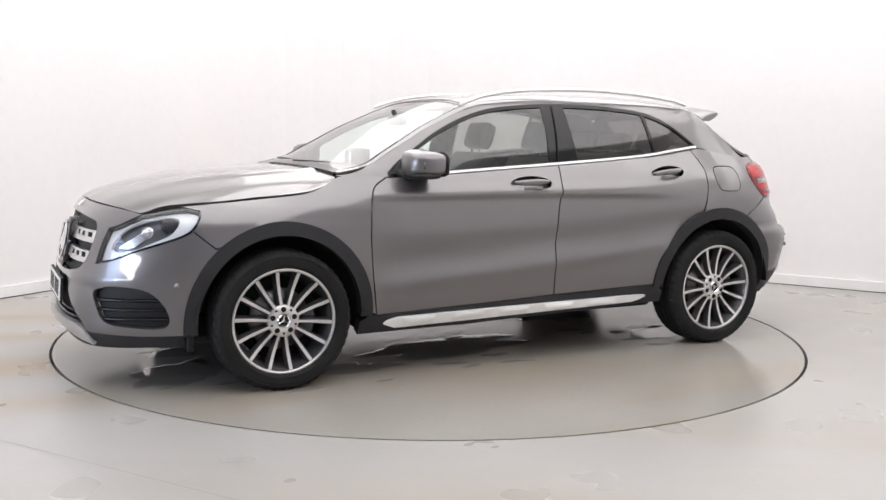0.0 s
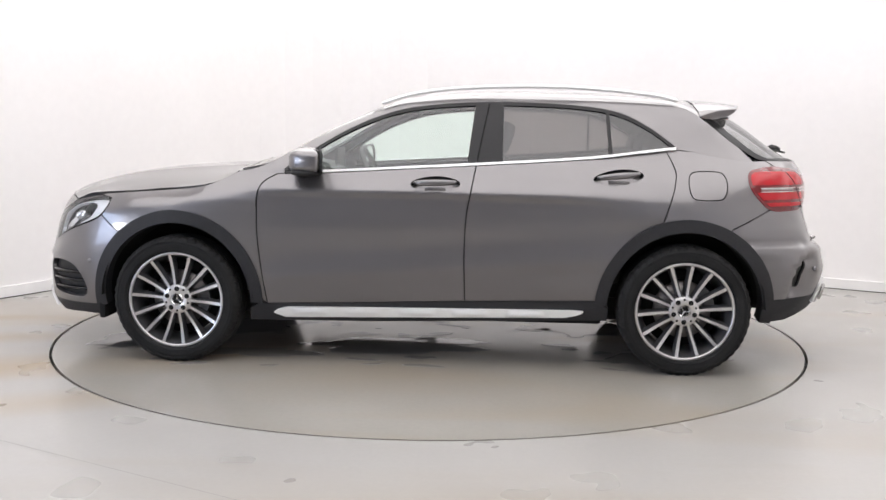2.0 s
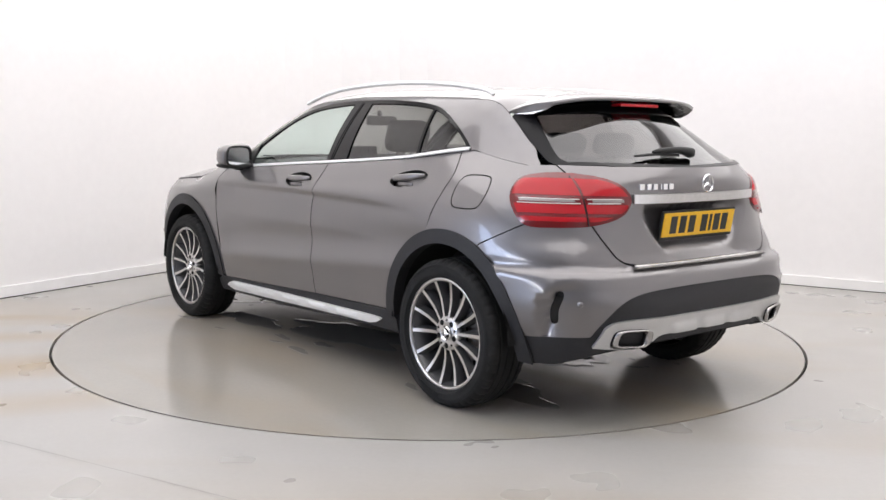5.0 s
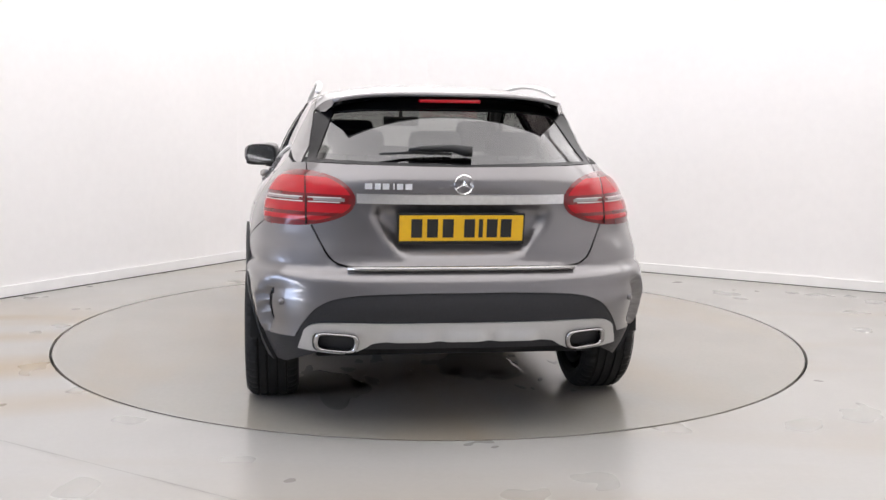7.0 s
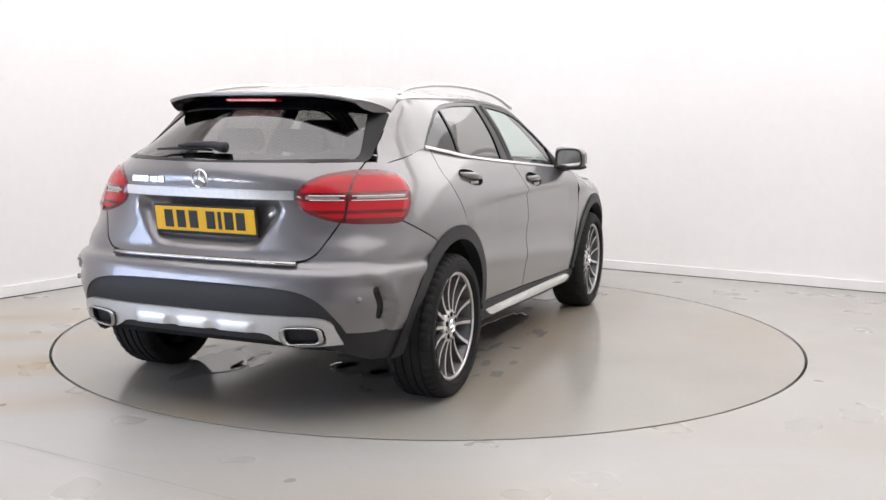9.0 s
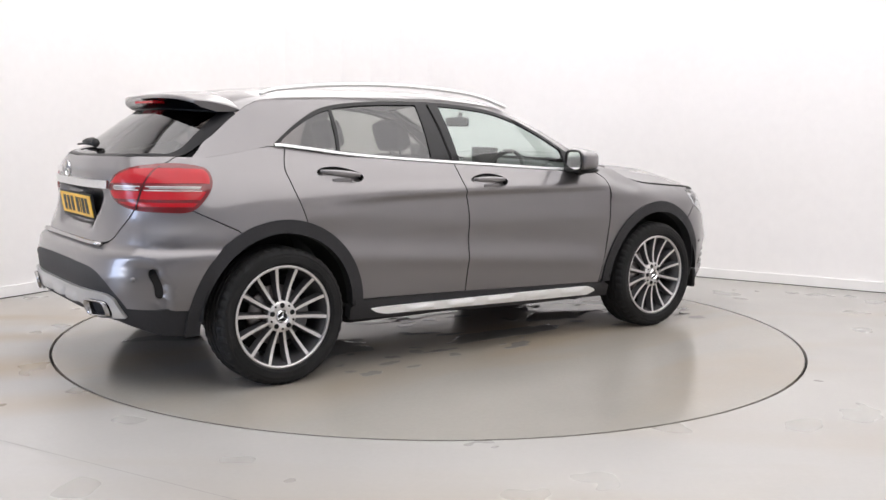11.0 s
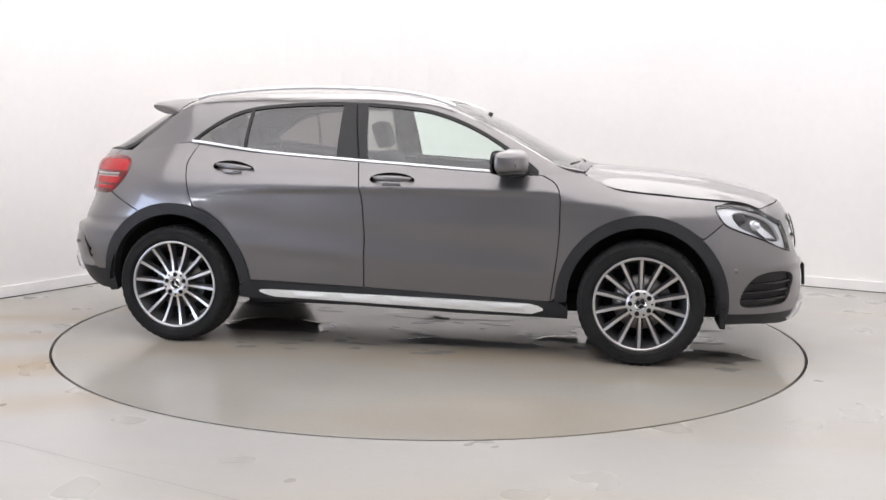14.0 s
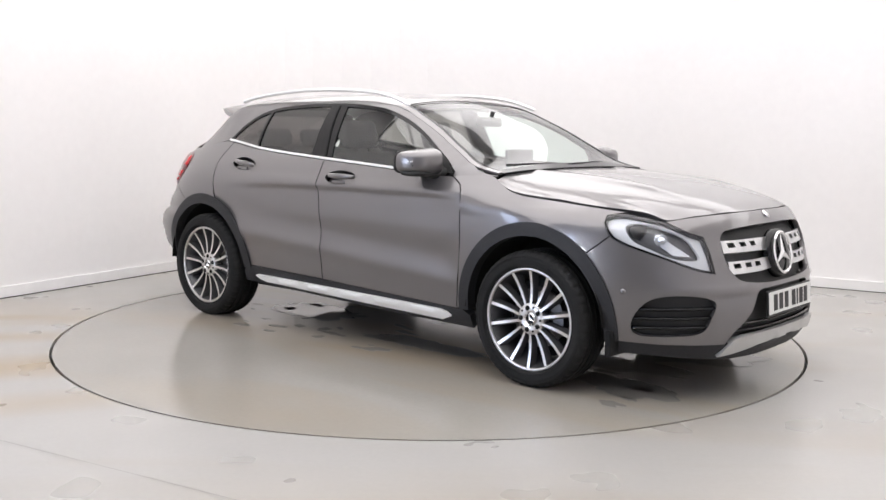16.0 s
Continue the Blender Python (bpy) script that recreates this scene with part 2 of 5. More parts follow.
# ---- the studio ----
def room():
    # floor with a round hole for the table
    bm = bmesh.new()
    outer, inner = [], []
    n = 128
    corners = [in_room(-0.3, -0.3), in_room(LEN_A + 0.3, -0.3), in_room(LEN_A + 0.3, LEN_B + 0.3), in_room(-0.3, LEN_B + 0.3)]

    def edge_hit(d):
        best = 1e9
        for p_, q_ in zip(corners, corners[1:] + corners[:1]):
            e = q_ - p_
            den = d.x * e.y - d.y * e.x
            if abs(den) > 1e-9:
                k = (p_.x * e.y - p_.y * e.x) / den
                s = (p_.x * d.y - p_.y * d.x) / den
                if k > 0 and -1e-6 <= s <= 1 + 1e-6:
                    best = min(best, k)
        return best

    angles = sorted([2 * math.pi * i / n for i in range(n)] + [math.atan2(c.y, c.x) % (2 * math.pi) for c in corners])
    for a in angles:
        d = Vector((math.cos(a), math.sin(a), 0))
        outer.append(bm.verts.new(d * edge_hit(d)))
        inner.append((bm.verts.new(d * (RING + 0.008)), bm.verts.new(d * (RING + 0.008) - Vector((0, 0, 0.05)))))
    for i in range(len(angles)):
        j = (i + 1) % len(angles)
        bm.faces.new((inner[i][0], outer[i], outer[j], inner[j][0]))
        bm.faces.new((inner[i][0], inner[j][0], inner[j][1], inner[i][1]))
    floor = obj("floor", bm, FLOOR)
    tagged(floor, "pale grey poured resin floor with brownish stains", "floor", kind="structure")
    # pit under the table's joint
    bm = bmesh.new()
    revolve(bm, [(RING - 0.1, 0), (RING + 0.1, 0)], 96)
    bmesh.ops.rotate(bm, verts=bm.verts, matrix=Matrix.Rotation(radians(90), 3, "X"))
    bmesh.ops.translate(bm, verts=bm.verts, vec=(0, 0, -0.045))
    tagged(obj("floor_joint_bed", bm, SEAM), "dark bed of the round floor joint", "floor", kind="structure")
    # hairline saw cut across the floor
    bm = bmesh.new()
    a, b = Vector((-3.25, -1.44, 0)), Vector((0.9, -3.80, 0))
    s = (b - a).normalized().cross(Vector((0, 0, 1))) * 0.0013
    bm.faces.new([bm.verts.new(v + Vector((0, 0, 0.0015))) for v in (a - s, b - s, b + s, a + s)])
    tagged(obj("floor_saw_cut", bm, material("floor_joint_filler", (0.27, 0.255, 0.24), 0.6)), "hairline saw cut in the resin floor", "floor", kind="structure")
    # two white walls that meet in a coved corner, and the rest of the room
    cove = 1.5
    path = [in_room(LEN_A, 0)] + [in_room(cove, 0)]
    for i in range(1, 9):
        t = i / 8 * math.pi / 2
        path.append(in_room(cove - cove * math.sin(t), cove - cove * math.cos(t)))
    path.append(in_room(0, LEN_B))

    def strip(name, pts, z0, z1, out, mat, label, off=0.0):
        bm = bmesh.new()
        lo, hi = [], []
        for i, p_ in enumerate(pts):
            d = (pts[min(i + 1, len(pts) - 1)] - pts[max(i - 1, 0)]).normalized()
            nrm = Vector((-d.y, d.x, 0))          # towards the room's outside
            if nrm.dot(p_ - in_room(LEN_A / 2, LEN_B / 2)) < 0:
                nrm = -nrm
            f0, f1 = p_ - nrm * off, p_ + nrm * (out - off)
            lo.append((bm.verts.new(f0 + Vector((0, 0, z0))), bm.verts.new(f1 + Vector((0, 0, z0)))))
            hi.append((bm.verts.new(f0 + Vector((0, 0, z1))), bm.verts.new(f1 + Vector((0, 0, z1)))))
        for i in range(len(pts) - 1):
            bm.faces.new((lo[i][0], lo[i + 1][0], hi[i + 1][0], hi[i][0]))
            bm.faces.new((lo[i][1], hi[i][1], hi[i + 1][1], lo[i + 1][1]))
            bm.faces.new((hi[i][0], hi[i + 1][0], hi[i + 1][1], hi[i][1]))
        for i in (0, -1):
            bm.faces.new((lo[i][0], hi[i][0], hi[i][1], lo[i][1]))
        bmesh.ops.recalc_face_normals(bm, faces=bm.faces)
        return tagged(obj(name, bm, mat), label, "wall", kind="structure")

    # a daylight opening in the long wall, beside and behind the camera
    holes = [(12.8, 8.2)]
    edges = [LEN_A] + [v for h_ in holes for v in h_]
    for i in range(0, len(edges) - 1, 2):
        strip("wall_west", [in_room(edges[i], 0), in_room(edges[i + 1], 0)], 0, TALL, 0.2, WALL, "bright white painted studio wall")
    strip("wall_west", [in_room(edges[-1], 0)] + path[1:6], 0, TALL, 0.2, WALL, "bright white painted studio wall")
    for a0, a1 in holes:
        for z0, z1 in ((0, 0.5), (2.3, TALL)):
            strip("wall_west", [in_room(a0, 0), in_room(a1, 0)], z0, z1, 0.2, WALL, "bright white painted studio wall")
        mid = in_room((a0 + a1) / 2, -0.05, 1.40)
        area_lamp("window_daylight", mid, mid + ALONG_B, a0 - a1, 1.8, 185, (0.58, 0.70, 1.0))
    strip("wall_north", path[5:], 0, TALL, 0.2, WALL, "bright white painted studio wall")
    sk = strip("baseboard", path, 0, 0.085, 0.018, SKIRT, "white painted skirting board with scuffs", off=0.018)
    sk["category"] = "skirting"
    # an added glowing band above view, brightens what glass and paint reflect
    strip("trim_added_glow", path[1:], 2.80, 4.10, 0.03, BAND, "unseen glowing band added high on the studio wall", off=0.012)["category"] = "light band"
    # thin dark strip drawn as the shadow line where skirting meets floor
    strip("trim", path, 0, 0.006, 0.004, SEAM, "dark strip for the shadow line at the foot of the skirting", off=0.021)["category"] = "joint"
    strip("wall_east", [in_room(0, LEN_B), in_room(LEN_A, LEN_B)], 0, TALL, 0.2, WALL, "white painted studio wall")
    # unseen wall behind the camera; its grey stands in for a dim hall
    bm = bmesh.new()
    m = Matrix.Translation(in_room(LEN_A, 0)) @ pose(0, 0, 0, 0, 0, ROOM_TURN)
    box(bm, 0, LEN_B, -0.2, 0, 0, TALL)
    bmesh.ops.transform(bm, matrix=m, verts=bm.verts)
    tagged(obj("wall_south", bm, HALL), "unseen hall wall behind the camera, greyed for dimmer reflections", "wall", kind="structure")
    bm = bmesh.new()
    box(bm, -0.3, LEN_B + 0.3, -0.3, LEN_A + 0.3, TALL, TALL + 0.2)
    bmesh.ops.transform(bm, matrix=m, verts=bm.verts)
    tagged(obj("ceiling", bm, CEILING), "white studio ceiling", "ceiling", kind="structure")
    root = new("ceiling_light")
    root.matrix_world = Matrix.Translation(in_room(SOFT_A, SOFT_B, TALL)) @ pose(0, 0, 0, 0, 0, ROOM_TURN)
    h = SOFT / 2
    for x0, x1, y0, y1 in ((-h - 0.05, h + 0.05, -h - 0.05, -h), (-h - 0.05, h + 0.05, h, h + 0.05), (-h - 0.05, -h, -h, h), (h, h + 0.05, -h, h)):
        bm = bmesh.new()
        box(bm, x0, x1, y0, y1, -0.17, 0)
        part("frame", bm, SILVER, root, smooth=False)
    bm = bmesh.new()
    box(bm, -h, h, -h, h, -0.13, -0.1)
    part("diffuser", bm, GLOW, root, smooth=False)
    tagged(root, "large luminous ceiling panel over the turntable, switched on", "ceiling light")


room()


def strip_light():
    """A long flat light on two poles, beside and behind the camera."""
    a, b = Vector((-6.05, -4.45, 0)), Vector((-5.75, -7.0, 0))
    d = (b - a).normalized()
    root = new("strip_light")
    root.matrix_world = Matrix.Translation((a + b) / 2) @ pose(0, 0, 0, 0, 0, math.degrees(math.atan2(d.y, d.x)))
    h, z = (b - a).length / 2, 1.42
    bm = bmesh.new()
    box(bm, -h - 0.04, h + 0.04, -0.07, 0.0, z - 0.16, z + 0.16, 0.012)
    part("housing", bm, SILVER, root, smooth=False)
    bm = bmesh.new()
    box(bm, -h, h, 0.002, 0.02, z - 0.13, z + 0.13, 0.006)
    part("diffuser", bm, TUBE, root, "lit white diffuser", smooth=False)
    for x in (-h * 0.7, h * 0.7):
        bm = bmesh.new()
        tube(bm, [(x, -0.09, 0.02), (x, -0.09, z + 0.1)], 0.018, 10)
        pole = part("pole", bm, CLADDING, root)
        bm = bmesh.new()
        box(bm, x - 0.18, x + 0.18, -0.27, 0.09, 0, 0.02, 0.005)
        part("base_plate", bm, CLADDING, pole, smooth=False)
    tagged(root, "long white strip light on two poles, switched on", "strip light")


strip_light()


def turntable():
    bm = bmesh.new()
    revolve(bm, [(0.02, 0), (RING * 0.5, 0), (RING - 0.008, 0), (RING - 0.008, 0.04)], 128)
    bmesh.ops.rotate(bm, verts=bm.verts, matrix=Matrix.Rotation(radians(-90), 3, "X"))
    hub = [v for v in bm.verts if v.co.length < 0.03]
    bmesh.ops.contextual_create(bm, geom=hub)
    bmesh.ops.recalc_face_normals(bm, faces=bm.faces)
    if sum(f.normal.z * f.calc_area() for f in bm.faces) < 0:
        bmesh.ops.reverse_faces(bm, faces=bm.faces)
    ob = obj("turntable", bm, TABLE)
    return tagged(ob, "round resin turntable set flush in the floor, wet", "turntable")


table = turntable()


def puddle_outline(cx, cy, size, stretch, turn, rng):
    n = 64
    amps = [(k, rng.uniform(0.06, 0.42) / k ** 0.8, rng.uniform(0, 6.28)) for k in (2, 3, 4, 5, 7, 11, 15)]
    pts = []
    for i in range(n):
        a = 2 * math.pi * i / n
        r = size * max(0.25, 1 + sum(m * math.sin(k * a + f) for k, m, f in amps))
        x, y = r * math.cos(a) * stretch, r * math.sin(a) / stretch
        c, s = math.cos(turn), math.sin(turn)
        pts.append((cx + x * c - y * s, cy + x * s + y * c))
    return pts


def puddles():
    rng = random.Random(7)
    spots = []
    for _ in range(80):
        spots.append((rng.uniform(-1.5, 1.9), rng.uniform(-0.95, 0.95), rng.uniform(0.012, 0.060), rng.uniform(1.0, 2.1), rng.uniform(-0.4, 0.4)))
    # wider wet films that ran from the wheels and sills
    spots += [(0.2, 0.35, 0.34, 1.7, 0.1), (-0.9, -0.3, 0.28, 1.5, -0.2), (1.3, -0.1, 0.36, 1.3, 0.3), (1.0, 0.62, 0.20, 1.8, 0.1), (0.35, -0.55, 0.22, 2.0, 0.05), (-1.3, 0.5, 0.22, 1.4, 0.2), (1.75, 0.35, 0.24, 1.2, 0.6), (1.7, -0.55, 0.22, 1.3, -0.4)]
    for x, y, r, st, tw in spots:
        bm = bmesh.new()
        pts = puddle_outline(x + ON_TABLE[0], y + ON_TABLE[1], r, st, tw, rng)
        rim = [bm.verts.new((a, b, 0.0006)) for a, b in pts]
        top = [bm.verts.new((x + ON_TABLE[0] + (a - x - ON_TABLE[0]) * 0.93, y + ON_TABLE[1] + (b - y - ON_TABLE[1]) * 0.93, 0.0022)) for a, b in pts]
        for i in range(len(pts)):
            j = (i + 1) % len(pts)
            bm.faces.new((rim[i], rim[j], top[j], top[i]))
        bm.faces.new(top)
        part("puddle", bm, WATER, table, "thin clear puddle", smooth=False)


puddles()

# ---- the car's skin ----
def glide(xs, ys, x):
    """Smooth curve through (xs, ys), no overshoot, flat beyond the ends."""
    if x <= xs[0]:
        return ys[0]
    if x >= xs[-1]:
        return ys[-1]
    i = 0
    while x > xs[i + 1]:
        i += 1
    n = len(xs)

    def slope(k):
        if k == 0 or k == n - 1:
            j = min(k, n - 2)
            return (ys[j + 1] - ys[j]) / (xs[j + 1] - xs[j])
        a = (ys[k] - ys[k - 1]) / (xs[k] - xs[k - 1])
        b = (ys[k + 1] - ys[k]) / (xs[k + 1] - xs[k])
        return 0.0 if a * b <= 0 else 2 * a * b / (a + b)

    h = xs[i + 1] - xs[i]
    s = (x - xs[i]) / h
    m0, m1 = slope(i) * h, slope(i + 1) * h
    return ((2 * s - 3) * s * s + 1) * ys[i] + ((s - 2) * s + 1) * s * m0 + (3 - 2 * s) * s * s * ys[i + 1] + (s - 1) * s * s * m1


# half width of the lower body: a column of heights for each station along the car
HEIGHTS = (0.18, 0.30, 0.45, 0.62, 0.80, 0.88, 0.92, 1.00, 1.08, 1.17)
STATIONS = (-1.75, -1.30, -0.60, 0.10, 0.80, 1.15, 1.45, 1.85)
WIDTHS = (
    (0.80, 0.84, 0.872, 0.895, 0.896, 0.886, 0.874, 0.845, 0.795, 0.730),
    (0.80, 0.85, 0.882, 0.899, 0.899, 0.888, 0.876, 0.836, 0.775, 0.702),
    (0.79, 0.84, 0.866, 0.880, 0.889, 0.891, 0.889, 0.847, 0.795, 0.715),
    (0.79, 0.84, 0.866, 0.880, 0.889, 0.891, 0.890, 0.845, 0.788, 0.710),
    (0.79, 0.845, 0.870, 0.885, 0.893, 0.893, 0.890, 0.846, 0.782, 0.700),
    (0.80, 0.85, 0.880, 0.896, 0.897, 0.885, 0.862, 0.765, 0.650, 0.520),
    (0.81, 0.86, 0.888, 0.905, 0.897, 0.850, 0.775, 0.640, 0.500, 0.400),
    (0.83, 0.88, 0.912, 0.930, 0.915, 0.865, 0.800, 0.640, 0.500, 0.400),
)
NOSE = ((0.18, 0.24, 0.33, 0.45, 0.53, 0.62, 0.70, 0.80, 0.86, 0.90, 0.93, 1.0), (2.22, 2.275, 2.295, 2.29, 2.275, 2.25, 2.23, 2.19, 2.155, 2.115, 2.07, 1.9))
TAIL = ((0.20, 0.28, 0.43, 0.55, 0.62, 0.70, 0.74, 0.92, 1.04, 1.10, 1.17), (2.05, 2.12, 2.165, 2.175, 2.155, 2.105, 2.085, 2.07, 2.085, 2.06, 2.01))
X_FRONT, X_REAR, L_FRONT, L_REAR, POWER = 1.1, -1.1, 1.73, 1.57, 2.9
U_NOSE, U_TAIL = X_FRONT + L_FRONT, X_REAR - L_REAR


def half_width(x, z):
    return glide(STATIONS, [glide(HEIGHTS, col, z) for col in WIDTHS], x)


def end_of(front, z):
    return glide(*NOSE, z) if front else glide(*TAIL, z)


def power(front, z):
    """How square the corners are, seen from above."""
    return POWER if front else glide((0.25, 0.40, 0.62, 0.74, 0.82, 0.92, 1.05, 1.12), (3.6, 4.2, 4.5, 4.2, 3.6, 3.35, 2.9, 2.7), z)


def body(u, z):
    """A point of the lower body's left skin. u runs along the side as x and wraps round both ends to the middle."""
    if X_REAR <= u <= X_FRONT:
        return (u, half_width(u, z), z)
    front = u > 0
    x0, length = (X_FRONT, L_FRONT) if front else (-X_REAR, L_REAR)
    a = math.pi / 2 * (1 - min(1.0, (abs(u) - x0) / length))
    c, s = max(math.cos(a), 0.0), max(math.sin(a), 0.0)
    p = power(front, z)
    r = (c ** p + s ** p) ** (-1 / p)
    x = x0 + (end_of(front, z) - x0) * r * c
    w = half_width(x if front else -x, z)
    return ((x if front else -x), w * r * s, z)


def u_of(x, y, z):
    """The u of the place on the skin that lies in this direction."""
    if X_REAR <= x <= X_FRONT:
        return x
    front = x > 0
    x0, length = (X_FRONT, L_FRONT) if front else (-X_REAR, L_REAR)
    a = math.atan2(y / half_width(x, z), (abs(x) - x0) / (end_of(front, z) - x0))
    u = x0 + length * (1 - a / (math.pi / 2))
    return u if front else -u


def by_y(front, y, z):
    """(u, z) of the place at the front or rear whose distance from the middle is y."""
    lo, hi = (X_FRONT, U_NOSE) if front else (U_TAIL, X_REAR)
    for _ in range(30):
        mid = (lo + hi) / 2
        if (body(mid, z)[1] > y) == front:
            lo = mid
        else:
            hi = mid
    return (lo, z)


def by_x(x, z):
    """(u, z) of the place on the side at this x."""
    if X_REAR <= x <= X_FRONT:
        return (x, z)
    lo, hi = (X_FRONT, U_NOSE) if x > 0 else (U_TAIL, X_REAR)
    for _ in range(30):
        mid = (lo + hi) / 2
        if body(mid, z)[0] < x:
            lo = mid
        else:
            hi = mid
    return (lo, z)


# greenhouse: belt, cant line and middle line at stations along the car
GX = (-2.06, -1.95, -1.85, -1.75, -1.65, -1.55, -1.43, -1.33, -1.15, -0.87, -0.30, 0.12, 0.45, 0.73, 0.88, 1.06)
BELT_Z = (1.085, 1.09, 1.095, 1.10, 1.115, 1.13, 1.15, 1.172, 1.155, 1.12, 1.08, 1.055, 1.035, 1.022, 1.02, 1.03)
BELT_Y = (0.52, 0.58, 0.63, 0.66, 0.675, 0.69, 0.698, 0.702, 0.725, 0.757, 0.787, 0.80, 0.806, 0.80, 0.785, 0.75)
CANT_Z = (1.09, 1.095, 1.10, 1.115, 1.175, 1.255, 1.355, 1.405, 1.425, 1.437, 1.447, 1.42, 1.30, 1.15, 1.07, 1.035)
CANT_Y = (0.50, 0.565, 0.62, 0.642, 0.63, 0.615, 0.598, 0.585, 0.572, 0.57, 0.577, 0.60, 0.65, 0.715, 0.745, 0.735)
ROOF_Z = (1.095, 1.165, 1.24, 1.318, 1.38, 1.423, 1.450, 1.464, 1.482, 1.494, 1.495, 1.458, 1.342, 1.198, 1.128, 1.06)


def flat_house(x, q):
    """A point of the greenhouse's left skin: q is 0 at the belt, 1 at the cant line, 2 in the middle of the roof."""
    yb, zb = glide(GX, BELT_Y, x), glide(GX, BELT_Z, x)
    yc, zc = glide(GX, CANT_Y, x), glide(GX, CANT_Z, x)
    if q <= 1:
        bulge = glide((-1.45, -1.10), (-0.010, 0.022), x) * math.sin(math.pi * min(1.0, max(0.0, q))) * min(1.0, (zc - zb) / 0.3)
        return (x, yb + (yc - yb) * q + bulge, zb + (zc - zb) * q)
    s = q - 1
    zr = glide(GX, ROOF_Z, x)
    return (x, yc * (1 - s), zc + (zr - zc) * (1 - (1 - s) ** 2.4))


def house(x, q):
    """The same, with the edge along the roof rounded over."""
    k = 0.10 * max(0.0, 1 - abs(q - 1) / 0.22)
    if k < 1e-4:
        return flat_house(x, q)
    a, b, c = (Vector(flat_house(x, v)) for v in (q - k * 1.6, q, q + k * 0.8))
    return tuple(a * 0.28 + b * 0.44 + c * 0.28)


def side_glass(x, z):
    """The greenhouse's side at height z."""
    zb, zc = glide(GX, BELT_Z, x), glide(GX, CANT_Z, x)
    return house(x, (z - zb) / max(0.05, zc - zb))


EDGE_X, EDGE_Z = (1.0, 1.1, 1.21, 1.49, 1.78, 2.0), (1.03, 0.985, 0.955, 0.925, 0.905, 0.885)
MID_X, MID_Z = (1.0, 1.15, 1.38, 1.64, 1.91, 2.05, 2.13), (1.055, 1.055, 1.045, 1.02, 0.972, 0.935, 0.898)
NOSE_Y, NOSE_X, NOSE_Z = (0.0, 0.30, 0.53, 0.66, 0.70, 0.80), (2.127, 2.112, 2.045, 1.955, 1.93, 1.80), (0.889, 0.887, 0.877, 0.862, 0.875, 0.893)


def bonnet(x, y):
    """The bonnet's skin."""
    k = min(1.0, abs(y) / 0.76)
    nx, nz = glide(NOSE_Y, NOSE_X, abs(y)), glide(NOSE_Y, NOSE_Z, abs(y))
    dome = 0.010 * math.exp(-((abs(y) - 0.40) / 0.045) ** 2) * min(1.0, max(0.0, (2.0 - x) / 0.3))
    top = lambda a: glide(EDGE_X, EDGE_Z, a) + max(0.0, glide(MID_X, MID_Z, a) - glide(EDGE_X, EDGE_Z, a)) * (1 - k ** 2.6)
    return (x, y, top(x) + dome + (nz - top(nx)) * math.exp(-max(0.0, nx - x) / 0.13))


def wrap(u, z):
    """The whole skin round nose and tail: past the middle it goes on along the right side."""
    if u > U_NOSE:
        x, y, h = body(2 * U_NOSE - u, z)
        return (x, -y, h)
    if u < U_TAIL:
        x, y, h = body(2 * U_TAIL - u, z)
        return (x, -y, h)
    return body(u, z)


def over(x, q):
    """The whole greenhouse: past the middle of the roof it goes on down the right side."""
    if q > 2:
        a, b, c = house(x, 4 - q)
        return (a, -b, c)
    return house(x, q)


def bend(pts, n=6):
    """A smooth line through some points."""
    out = []
    for i in range(len(pts) - 1):
        p0, p1, p2, p3 = pts[max(i - 1, 0)], pts[i], pts[i + 1], pts[min(i + 2, len(pts) - 1)]
        for k in range(n):
            t = k / n
            out.append(tuple(0.5 * (2 * b + (c - a) * t + (2 * a - 5 * b + 4 * c - d) * t * t + (3 * b - a - 3 * c + d) * t ** 3) for a, b, c, d in zip(p0, p1, p2, p3)))
    return out + [tuple(pts[-1])]


def ring(pts, n=6):
    """A smooth closed line."""
    m = len(pts)
    out = []
    for i in range(m):
        p0, p1, p2, p3 = pts[i - 1], pts[i], pts[(i + 1) % m], pts[(i + 2) % m]
        for k in range(n):
            t = k / n
            out.append(tuple(0.5 * (2 * b + (c - a) * t + (2 * a - 5 * b + 4 * c - d) * t * t + (3 * b - a - 3 * c + d) * t ** 3) for a, b, c, d in zip(p0, p1, p2, p3)))
    return out


def chain(*lines):
    """One closed outline of several lines laid end to end."""
    out = []
    for line in lines:
        for p_ in line:
            if not out or math.hypot(p_[0] - out[-1][0], p_[1] - out[-1][1]) > 0.002:
                out.append(tuple(p_))
    if math.hypot(out[0][0] - out[-1][0], out[0][1] - out[-1][1]) < 0.002:
        out.pop()
    return out


def twice(half, middle):
    """A half outline, from the middle and back to it, with its mirror image."""
    return chain(half, [(2 * middle - a, b) for a, b in reversed(half)])


def arc(cx, cz, r, a0, a1, n=24):
    return [(cx + r * math.cos(radians(a0 + (a1 - a0) * i / n)), cz + r * math.sin(radians(a0 + (a1 - a0) * i / n))) for i in range(n + 1)]


def inside(p_, poly):
    x, y = p_
    hit = False
    for (x0, y0), (x1, y1) in zip(poly, poly[1:] + poly[:1]):
        if (y0 > y) != (y1 > y) and x < (x1 - x0) * (y - y0) / (y1 - y0) + x0:
            hit = not hit
    return hit


